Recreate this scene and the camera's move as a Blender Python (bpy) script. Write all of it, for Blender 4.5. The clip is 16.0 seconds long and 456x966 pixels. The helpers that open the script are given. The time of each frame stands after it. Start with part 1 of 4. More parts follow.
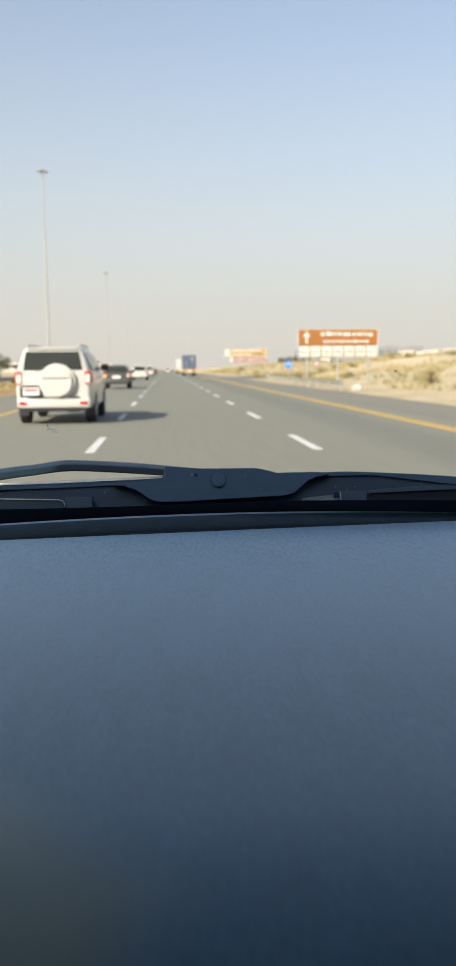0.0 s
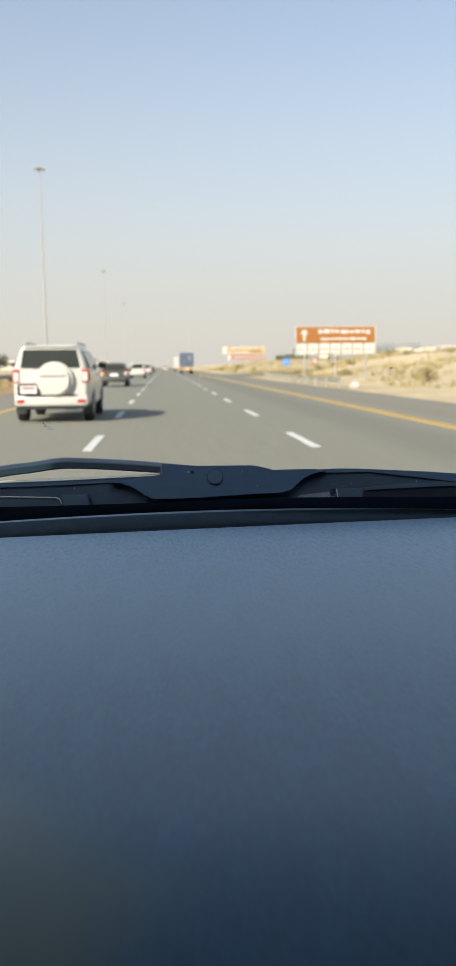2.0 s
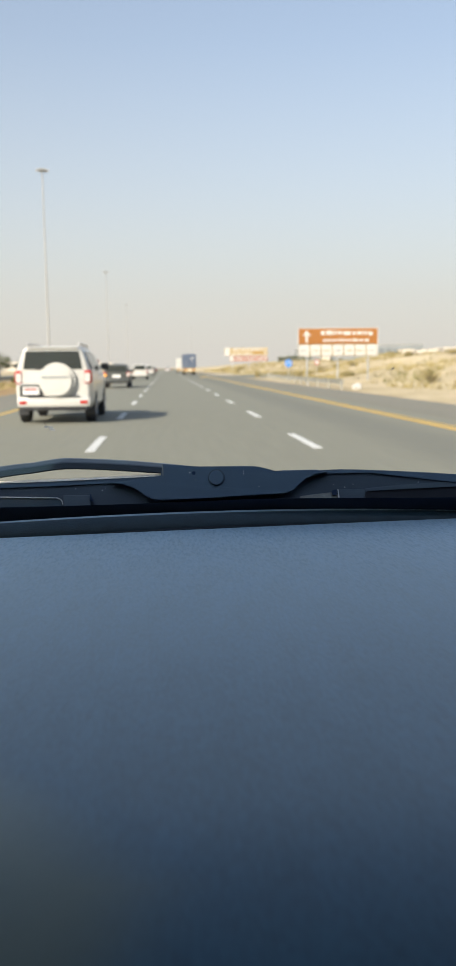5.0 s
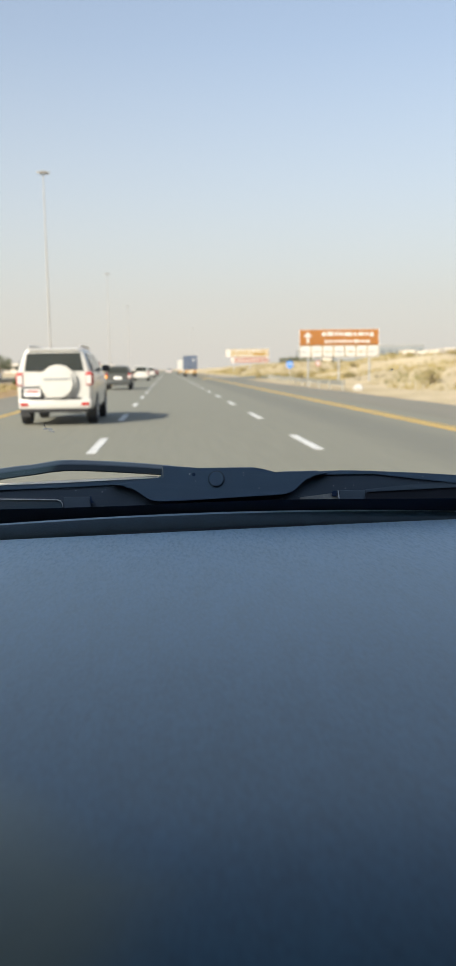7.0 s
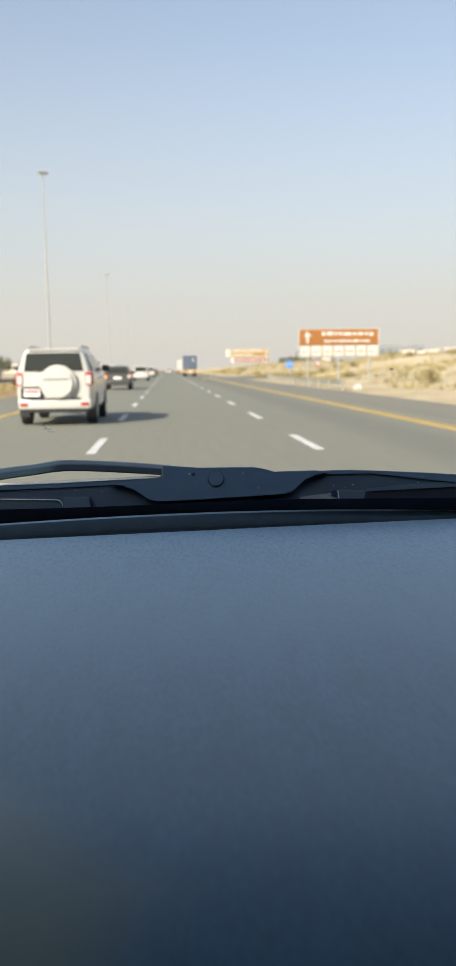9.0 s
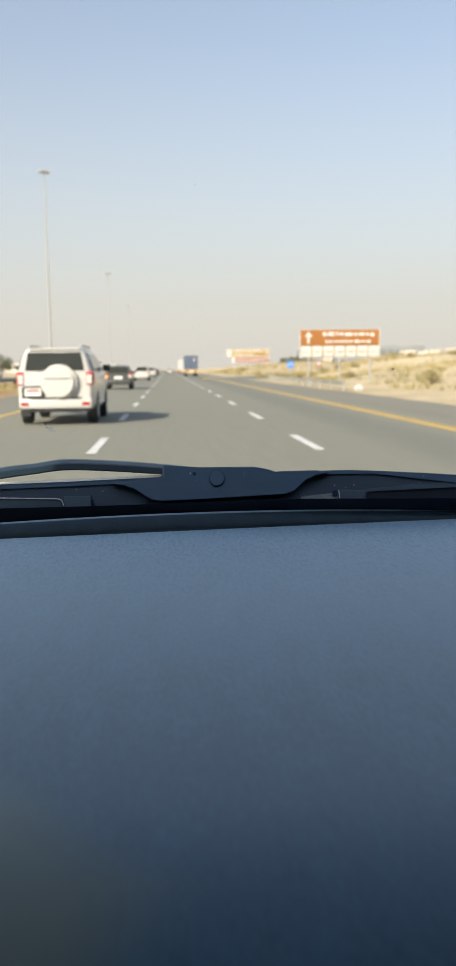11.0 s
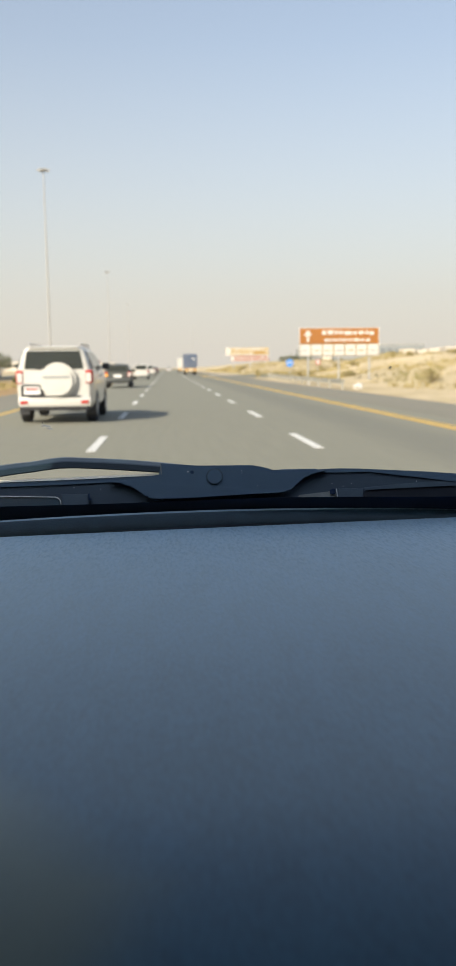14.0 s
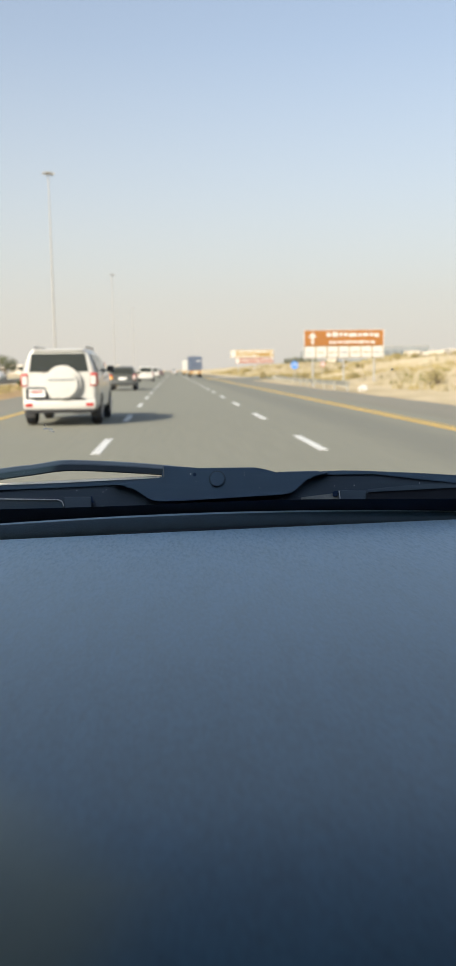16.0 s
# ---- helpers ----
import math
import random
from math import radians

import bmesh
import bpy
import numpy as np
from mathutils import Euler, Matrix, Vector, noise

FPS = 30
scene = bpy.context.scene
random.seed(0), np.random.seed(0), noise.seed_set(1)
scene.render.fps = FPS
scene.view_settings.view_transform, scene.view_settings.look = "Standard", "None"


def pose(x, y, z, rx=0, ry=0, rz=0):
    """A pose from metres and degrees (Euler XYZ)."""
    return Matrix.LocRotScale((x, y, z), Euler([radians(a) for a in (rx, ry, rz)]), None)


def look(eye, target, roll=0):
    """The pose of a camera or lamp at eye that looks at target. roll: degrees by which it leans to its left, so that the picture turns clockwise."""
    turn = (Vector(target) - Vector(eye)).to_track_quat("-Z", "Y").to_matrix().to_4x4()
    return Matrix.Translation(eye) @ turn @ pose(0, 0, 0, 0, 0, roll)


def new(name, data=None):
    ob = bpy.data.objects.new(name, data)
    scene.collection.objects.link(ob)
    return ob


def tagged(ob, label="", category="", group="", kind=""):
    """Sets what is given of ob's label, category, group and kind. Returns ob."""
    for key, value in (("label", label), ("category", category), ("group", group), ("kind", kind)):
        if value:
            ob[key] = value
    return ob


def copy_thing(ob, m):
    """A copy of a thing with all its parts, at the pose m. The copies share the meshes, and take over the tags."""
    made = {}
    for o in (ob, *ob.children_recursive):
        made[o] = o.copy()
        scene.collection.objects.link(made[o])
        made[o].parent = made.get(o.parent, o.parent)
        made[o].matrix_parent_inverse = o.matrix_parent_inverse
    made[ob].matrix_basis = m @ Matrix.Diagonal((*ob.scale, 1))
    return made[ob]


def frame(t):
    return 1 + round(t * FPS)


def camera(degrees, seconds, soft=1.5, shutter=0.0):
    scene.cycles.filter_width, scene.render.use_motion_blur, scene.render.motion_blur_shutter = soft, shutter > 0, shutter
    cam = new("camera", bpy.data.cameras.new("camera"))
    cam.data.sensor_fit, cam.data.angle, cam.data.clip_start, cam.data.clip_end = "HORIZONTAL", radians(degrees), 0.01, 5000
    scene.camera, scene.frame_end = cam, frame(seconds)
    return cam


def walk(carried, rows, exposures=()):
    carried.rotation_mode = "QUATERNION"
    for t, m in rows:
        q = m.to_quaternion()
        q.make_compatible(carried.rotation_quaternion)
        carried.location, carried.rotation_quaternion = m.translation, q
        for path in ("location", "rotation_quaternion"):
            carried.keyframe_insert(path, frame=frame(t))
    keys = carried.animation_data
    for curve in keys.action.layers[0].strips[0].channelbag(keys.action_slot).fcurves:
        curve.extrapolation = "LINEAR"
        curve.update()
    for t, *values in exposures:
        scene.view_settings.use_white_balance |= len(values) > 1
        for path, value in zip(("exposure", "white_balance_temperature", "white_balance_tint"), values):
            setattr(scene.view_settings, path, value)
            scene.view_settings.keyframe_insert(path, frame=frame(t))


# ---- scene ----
EYE = Vector((0.0, 0.0, 1.31))
cam = camera(30.5, 16.0, soft=0.65)
cam.data.dof.use_dof = True
cam.data.dof.focus_distance = 0.97
cam.data.dof.aperture_fstop = 15.0

# seconds, shift right, shift up (m), yaw, pitch, lean (degrees)
PATH = [
    (0.0, -0.0019, 0.0007, -4.14, -7.79, -0.48),
    (0.5, -0.0008, 0.0009, -4.18, -7.81, -0.78),
    (1.0, -0.0002, 0.0007, -4.13, -7.88, -0.88),
    (1.5, 0.0000, 0.0004, -4.20, -7.91, -0.78),
    (2.0, 0.0000, 0.0000, -4.28, -7.95, -0.60),
    (2.5, -0.0002, -0.0004, -4.32, -7.99, -0.37),
    (3.0, 0.0008, -0.0001, -4.17, -7.81, -0.72),
    (3.5, 0.0014, -0.0002, -4.23, -8.13, -0.78),
    (4.0, 0.0010, -0.0005, -4.13, -8.01, -0.55),
    (6.5, 0.0026, -0.0010, -4.10, -7.79, -0.58),
    (7.0, 0.0032, -0.0010, -4.02, -7.76, -0.72),
    (7.5, 0.0032, -0.0011, -4.12, -7.90, -0.69),
    (8.0, 0.0029, -0.0012, -4.00, -7.67, -0.60),
    (8.5, 0.0031, -0.0012, -3.91, -7.75, -0.72),
    (9.0, 0.0034, -0.0011, -4.03, -7.77, -0.81),
    (9.5, 0.0033, -0.0012, -3.95, -7.76, -0.81),
    (12.0, 0.0028, -0.0018, -4.05, -7.81, -0.55),
    (12.5, 0.0029, -0.0018, -4.10, -7.86, -0.60),
    (13.0, 0.0035, -0.0019, -4.01, -7.81, -0.55),
    (13.5, 0.0044, -0.0018, -4.02, -7.77, -0.60),
    (14.0, 0.0051, -0.0019, -4.04, -7.87, -0.58),
    (14.5, 0.0058, -0.0020, -4.01, -7.80, -0.55),
    (15.0, 0.0071, -0.0018, -3.95, -7.80, -0.78),
    (15.5, 0.0067, -0.0024, -3.97, -7.90, -0.26),
    (16.0, 0.0083, -0.0019, -3.70, -7.71, -0.72),
]
walk(cam, [(t, pose(EYE.x + dx, EYE.y, EYE.z + dz, 90 + pitch, 0, yaw) @ pose(0, 0, 0, 0, 0, lean))
           for t, dx, dz, yaw, pitch, lean in PATH],
     exposures=[(0.0, 1.42, 6450, 10), (7.0, 1.42, 6380, 10), (9.5, 1.42, 6450, 10), (12.5, 1.44, 6560, 10), (13.5, 1.44, 6600, 10), (14.0, 1.44, 6640, 10),
                (14.5, 1.44, 6740, 10), (15.0, 1.44, 6770, 10), (15.5, 1.44, 6640, 10), (16.0, 1.44, 6480, 10)])

# ---- light ----
SUN_ELEV, SUN_AZ = 30.0, 142.0   # azimuth: degrees from straight ahead towards the left side
world = bpy.data.worlds.new("sky")
scene.world = world
world.use_nodes = True
wn = world.node_tree.nodes
sky = wn.new("ShaderNodeTexSky")
sky.sky_type = "NISHITA"
sky.sun_disc = False
sky.sun_elevation = radians(SUN_ELEV)
sky.sun_rotation = radians(-SUN_AZ)
sky.air_density, sky.dust_density, sky.ozone_density, sky.altitude = 1.0, 1.5, 1.0, 0
wn["Background"].inputs["Strength"].default_value = 0.0765
# pale dust haze that thickens towards the horizon
tc, sep, haze, mixer = wn.new("ShaderNodeTexCoord"), wn.new("ShaderNodeSeparateXYZ"), wn.new("ShaderNodeValToRGB"), wn.new("ShaderNodeMix")
mixer.data_type = "RGBA"
wl = world.node_tree.links
wl.new(tc.outputs["Generated"], sep.inputs[0])
wl.new(sep.outputs["Z"], haze.inputs[0])
for k, (p, v) in enumerate(((0.0, 0.97), (0.08, 0.90), (0.20, 0.64), (0.34, 0.36), (0.6, 0.08))):
    e = haze.color_ramp.elements[k] if k < 2 else haze.color_ramp.elements.new(p)
    e.position, e.color = p, (v, v, v, 1)
wl.new(haze.outputs[0], mixer.inputs[0])
wl.new(sky.outputs[0], mixer.inputs[6])
low = wn.new("ShaderNodeValToRGB")
for k, (p, c) in enumerate(((0.0, (3.72, 3.43, 3.10)), (0.12, (3.56, 3.36, 3.10)), (0.30, (3.50, 3.33, 3.10)))):
    e = low.color_ramp.elements[k] if k < 2 else low.color_ramp.elements.new(p)
    e.position, e.color = p, (*c, 1)
wl.new(sep.outputs["Z"], low.inputs[0])
wl.new(low.outputs[0], mixer.inputs[7])
wl.new(mixer.outputs[2], wn["Background"].inputs["Color"])
sun_data = bpy.data.lights.new("sun", "SUN")
sun_data.energy, sun_data.angle, sun_data.color = 2.9, radians(0.6), (1.0, 0.91, 0.78)
sun = new("sun", sun_data)
toward = Vector((-math.sin(radians(SUN_AZ)) * math.cos(radians(SUN_ELEV)),
                 math.cos(radians(SUN_AZ)) * math.cos(radians(SUN_ELEV)), math.sin(radians(SUN_ELEV))))
sun.matrix_world = look(toward * 100, (0, 0, 0))


# ---- materials ----
def mat(name, color, rough=0.6, metal=0.0, vary=0.12, scale=4.0, fine=60.0, bump=0.0, spec=0.5, tint=None, stretch=(1, 1, 1), coat=0.0, grain=0.5):
    """Principled surface with large and fine variation of its colour and a fine relief."""
    m = bpy.data.materials.new(name)
    m.use_nodes = True
    n, l = m.node_tree.nodes, m.node_tree.links
    b = n["Principled BSDF"]
    b.inputs["Roughness"].default_value = rough
    b.inputs["Metallic"].default_value = metal
    b.inputs["Specular IOR Level"].default_value = spec
    b.inputs["Coat Weight"].default_value = coat
    geo = n.new("ShaderNodeNewGeometry")
    mp = n.new("ShaderNodeMapping")
    mp.inputs["Scale"].default_value = stretch
    l.new(geo.outputs["Position"], mp.inputs["Vector"])
    big, small = n.new("ShaderNodeTexNoise"), n.new("ShaderNodeTexNoise")
    big.inputs["Scale"].default_value, big.inputs["Detail"].default_value = scale, 5
    small.inputs["Scale"].default_value, small.inputs["Detail"].default_value = fine, 3
    l.new(mp.outputs[0], big.inputs["Vector"])
    l.new(mp.outputs[0], small.inputs["Vector"])
    add = n.new("ShaderNodeMath")
    add.operation = "MULTIPLY_ADD"
    add.inputs[1].default_value = grain
    l.new(small.outputs[0], add.inputs[0])
    half = n.new("ShaderNodeMath")
    half.operation = "MULTIPLY"
    half.inputs[1].default_value = 1 - grain
    l.new(big.outputs[0], half.inputs[0])
    l.new(half.outputs[0], add.inputs[2])
    ramp = n.new("ShaderNodeValToRGB")
    c0 = [c * (1 - vary) for c in color]
    c1 = [min(1, c * (1 + vary)) for c in (tint or color)]
    ramp.color_ramp.elements[0].color, ramp.color_ramp.elements[1].color = (*c0, 1), (*c1, 1)
    ramp.color_ramp.elements[0].position, ramp.color_ramp.elements[1].position = 0.35, 0.65
    l.new(add.outputs[0], ramp.inputs[0])
    l.new(ramp.outputs[0], b.inputs["Base Color"])
    if bump:
        bp = n.new("ShaderNodeBump")
        bp.inputs["Strength"].default_value = min(1.0, bump)
        bp.inputs["Distance"].default_value = 0.5 / fine
        l.new(small.outputs[0], bp.inputs["Height"])
        l.new(bp.outputs[0], b.inputs["Normal"])
    return m


def window_glass(name, reflect, tint=(0.96, 0.98, 0.97)):
    """Clear pane: it lets the light through and mirrors a little."""
    m = bpy.data.materials.new(name)
    m.use_nodes = True
    n, l = m.node_tree.nodes, m.node_tree.links
    n.remove(n["Principled BSDF"])
    mix, tr, gl = (n.new(k) for k in ("ShaderNodeMixShader", "ShaderNodeBsdfTransparent", "ShaderNodeBsdfGlossy"))
    gl.inputs["Roughness"].default_value = 0.0
    tr.inputs["Color"].default_value = (*tint, 1)
    mix.inputs[0].default_value = reflect
    l.new(tr.outputs[0], mix.inputs[1])
    l.new(gl.outputs[0], mix.inputs[2])
    l.new(mix.outputs[0], n["Material Output"].inputs["Surface"])
    return m


def lamp_glow(name, color, power):
    m = mat(name, color, 0.25)
    b = m.node_tree.nodes["Principled BSDF"]
    b.inputs["Emission Color"].default_value = (*color, 1)
    b.inputs["Emission Strength"].default_value = power
    return m


M_ASPHALT = mat("asphalt", (0.193, 0.187, 0.143), 0.85, vary=0.06, scale=0.25, fine=9, bump=0.12, stretch=(1, 0.05, 1))


def oil_streak(m, centre, half):
    """A soft dark band worn along one lane by dripping oil and tyres."""
    n, l = m.node_tree.nodes, m.node_tree.links
    base = n["Principled BSDF"].inputs["Base Color"]
    ramp_out = base.links[0].from_socket
    geo, sep, off, ab, no, mr, mx = (n.new(k) for k in ("ShaderNodeNewGeometry", "ShaderNodeSeparateXYZ", "ShaderNodeMath", "ShaderNodeMath", "ShaderNodeTexNoise", "ShaderNodeMapRange", "ShaderNodeMix"))
    off.operation, ab.operation = "MULTIPLY_ADD", "ABSOLUTE"
    mp = n.new("ShaderNodeMapping")
    mp.inputs["Scale"].default_value = (0.3, 0.03, 1)
    l.new(geo.outputs["Position"], mp.inputs[0])
    l.new(mp.outputs[0], no.inputs["Vector"])
    no.inputs["Scale"].default_value = 3
    l.new(geo.outputs["Position"], sep.inputs[0])
    l.new(no.outputs[0], off.inputs[0])
    off.inputs[1].default_value = 0.5
    sub = n.new("ShaderNodeMath")
    sub.operation = "SUBTRACT"
    sub.inputs[1].default_value = centre + 0.25
    l.new(sep.outputs["X"], sub.inputs[0])
    l.new(sub.outputs[0], off.inputs[2])
    l.new(off.outputs[0], ab.inputs[0])
    mr.inputs["From Min"].default_value, mr.inputs["From Max"].default_value = half, half * 0.15
    mr.inputs["To Min"].default_value, mr.inputs["To Max"].default_value = 0.0, 0.30
    mr.interpolation_type = "SMOOTHSTEP"
    l.new(ab.outputs[0], mr.inputs["Value"])
    mx.data_type = "RGBA"
    l.new(mr.outputs[0], mx.inputs[0])
    l.new(ramp_out, mx.inputs[6])
    mx.inputs[7].default_value = (0.085, 0.085, 0.078, 1)
    l.new(mx.outputs[2], base)


oil_streak(M_ASPHALT, 4.55, 1.2)
M_SHOULDER = mat("shoulder_asphalt", (0.192, 0.178, 0.138), 0.9, vary=0.12, scale=0.4, fine=12, bump=0.3, stretch=(1, 0.15, 1))
M_WHITE_LINE = mat("white_road_paint", (0.60, 0.59, 0.55), 0.6, vary=0.10, scale=2, fine=25)
M_YELLOW_LINE = mat("yellow_road_paint", (0.56, 0.36, 0.075), 0.6, vary=0.15, scale=1.2, fine=20)
M_SAND = mat("sand", (0.405, 0.318, 0.176), 0.95, vary=0.06, scale=0.16, fine=1.4, bump=0.4, tint=(0.53, 0.43, 0.275), grain=0.35)
M_SOIL = mat("ochre_soil", (0.34, 0.205, 0.085), 0.95, vary=0.2, scale=0.4, fine=3, bump=0.4, tint=(0.40, 0.27, 0.12), stretch=(1, 0.3, 1))
M_DRYGRASS = mat("dry_grass", (0.26, 0.215, 0.085), 0.9, vary=0.25, scale=0.2, fine=3, tint=(0.36, 0.29, 0.13))
M_OLIVEGRASS = mat("olive_scrub", (0.165, 0.150, 0.062), 0.9, vary=0.3, scale=0.3, fine=3, tint=(0.25, 0.215, 0.095))
M_GREENBUSH = mat("green_bush_leaf", (0.10, 0.13, 0.035), 0.7, vary=0.3, scale=0.8, fine=6)
M_LEAF = mat("leaf", (0.10, 0.105, 0.045), 0.7, vary=0.35, scale=0.8, fine=6)
M_BARK = mat("bark", (0.14, 0.10, 0.07), 0.9, vary=0.3, scale=3, fine=20, bump=0.4)
M_GALV = mat("galvanised_steel", (0.42, 0.42, 0.41), 0.45, 0.6, vary=0.10, scale=1, fine=12)
M_RAIL = mat("dusty_galvanised_steel", (0.33, 0.32, 0.275), 0.6, 0.25, vary=0.15, scale=0.8, fine=9)
M_MAST = mat("mast_grey_paint", (0.325, 0.32, 0.305), 0.6, 0.0, vary=0.06, scale=0.5, fine=8)
M_CONCRETE = mat("concrete", (0.42, 0.38, 0.32), 0.9, vary=0.12, scale=0.3, fine=5)
M_ORANGE = mat("orange_sign_face", (0.285, 0.112, 0.022), 0.5, vary=0.08, scale=1, fine=12)
M_SIGNWHITE = mat("white_sign_face", (0.50, 0.485, 0.45), 0.5, vary=0.05, scale=1, fine=12)
M_OCHRE = mat("ochre_banner", (0.33, 0.235, 0.095), 0.6, vary=0.15, scale=0.6, fine=6)
M_OCHREDARK = mat("dark_ochre_banner", (0.28, 0.175, 0.05), 0.6, vary=0.1, scale=0.6, fine=6)
M_REDBANNER = mat("brick_red_banner", (0.27, 0.115, 0.08), 0.6, vary=0.15, scale=0.6, fine=6)
M_BLUESIGN = mat("blue_sign_face", (0.02, 0.20, 0.62), 0.4, vary=0.05, scale=2, fine=12)
M_WALL = mat("pale_render", (0.62, 0.56, 0.47), 0.9, vary=0.08, scale=0.15, fine=2)
M_GREYWALL = mat("grey_blue_cladding", (0.235, 0.25, 0.255), 0.5, vary=0.12, scale=0.1, fine=1)
M_HALLROOF = mat("pale_grey_roof_sheet", (0.33, 0.33, 0.31), 0.7, vary=0.1, scale=0.1, fine=1)
M_HALLGLASS = mat("blue_grey_glazing", (0.165, 0.182, 0.19), 0.35, vary=0.15, scale=0.1, fine=1)
M_PAINTWHITE = mat("white_car_paint", (0.51, 0.495, 0.455), 0.28, vary=0.04, scale=1.5, fine=20, coat=0.6)
M_PAINTDARK = mat("dark_grey_car_paint", (0.065, 0.068, 0.064), 0.35, vary=0.12, scale=1.5, fine=20, coat=0.4)
M_PAINTRED = mat("red_paint", (0.42, 0.05, 0.04), 0.4, vary=0.1, scale=1, fine=9)
M_PAINTBLUE = mat("blue_container_paint", (0.070, 0.092, 0.142), 0.5, vary=0.15, scale=0.7, fine=8)
M_PAINTYELLOW = mat("yellow_truck_paint", (0.48, 0.36, 0.19), 0.5, vary=0.12, scale=1, fine=8)
M_CARGLASS = mat("dark_car_glass", (0.027, 0.032, 0.030), 0.08, vary=0.1, scale=2, fine=20)
M_RUBBER = mat("tyre_rubber", (0.022, 0.021, 0.02), 0.85, vary=0.15, scale=6, fine=60)
M_ALLOY = mat("alloy_rim", (0.40, 0.40, 0.40), 0.35, 0.8, vary=0.08, scale=6, fine=40)
M_BLACKPLASTIC = mat("black_plastic", (0.018, 0.018, 0.019), 0.55, vary=0.15, scale=8, fine=200, bump=0.1)
M_TAILRED = lamp_glow("red_tail_lamp", (0.36, 0.03, 0.025), 0.03)
M_TAILAMBER = lamp_glow("amber_lamp", (0.80, 0.42, 0.08), 0.45)
M_PLATE = mat("number_plate", (0.70, 0.69, 0.66), 0.5, vary=0.04, scale=8, fine=60)
M_PLATEBAR = mat("number_plate_bar", (0.33, 0.12, 0.11), 0.5, vary=0.05, scale=8, fine=60)
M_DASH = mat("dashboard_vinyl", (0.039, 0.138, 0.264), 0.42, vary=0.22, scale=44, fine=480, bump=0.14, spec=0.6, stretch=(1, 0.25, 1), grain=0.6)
M_DASH.node_tree.nodes["Principled BSDF"].inputs["Sheen Weight"].default_value = 1.0
M_DASH.node_tree.nodes["Principled BSDF"].inputs["Sheen Tint"].default_value = (0.66, 0.86, 1.0, 1)
M_DASH.node_tree.nodes["Principled BSDF"].inputs["Sheen Roughness"].default_value = 0.42


def pitted_sheen(m):
    """Grain pits take sheen and gloss off in small spots; they fade towards the seat to fit the camera's blurred near
    view.
    """
    n, l = m.node_tree.nodes, m.node_tree.links
    b = n["Principled BSDF"]
    geo, sep, mp, no, pit, kept, both = (n.new(k) for k in ("ShaderNodeNewGeometry", "ShaderNodeSeparateXYZ", "ShaderNodeMapping", "ShaderNodeTexNoise", "ShaderNodeMapRange", "ShaderNodeMapRange", "ShaderNodeMath"))
    mp.inputs["Scale"].default_value = (1, 0.24, 1)
    no.inputs["Scale"].default_value, no.inputs["Detail"].default_value, no.inputs["Roughness"].default_value = 290, 4, 0.65
    l.new(geo.outputs["Position"], mp.inputs["Vector"])
    l.new(geo.outputs["Position"], sep.inputs[0])
    l.new(mp.outputs[0], no.inputs["Vector"])
    pit.inputs["From Min"].default_value, pit.inputs["From Max"].default_value = 0.56, 0.36
    l.new(no.outputs[0], pit.inputs["Value"])
    kept.inputs["From Min"].default_value, kept.inputs["From Max"].default_value = 0.60, 0.95
    kept.inputs["To Min"].default_value, kept.inputs["To Max"].default_value = 0.08, 0.95
    l.new(sep.outputs["Y"], kept.inputs["Value"])
    both.operation = "MULTIPLY"
    l.new(pit.outputs[0], both.inputs[0])
    l.new(kept.outputs[0], both.inputs[1])
    for socket, low, high in (("Sheen Weight", 0.66, 1.0), ("Specular IOR Level", 0.36, 0.64)):
        mr = n.new("ShaderNodeMapRange")
        mr.inputs["To Min"].default_value, mr.inputs["To Max"].default_value = high, low
        l.new(both.outputs[0], mr.inputs["Value"])
        l.new(mr.outputs[0], b.inputs[socket])


pitted_sheen(M_DASH)


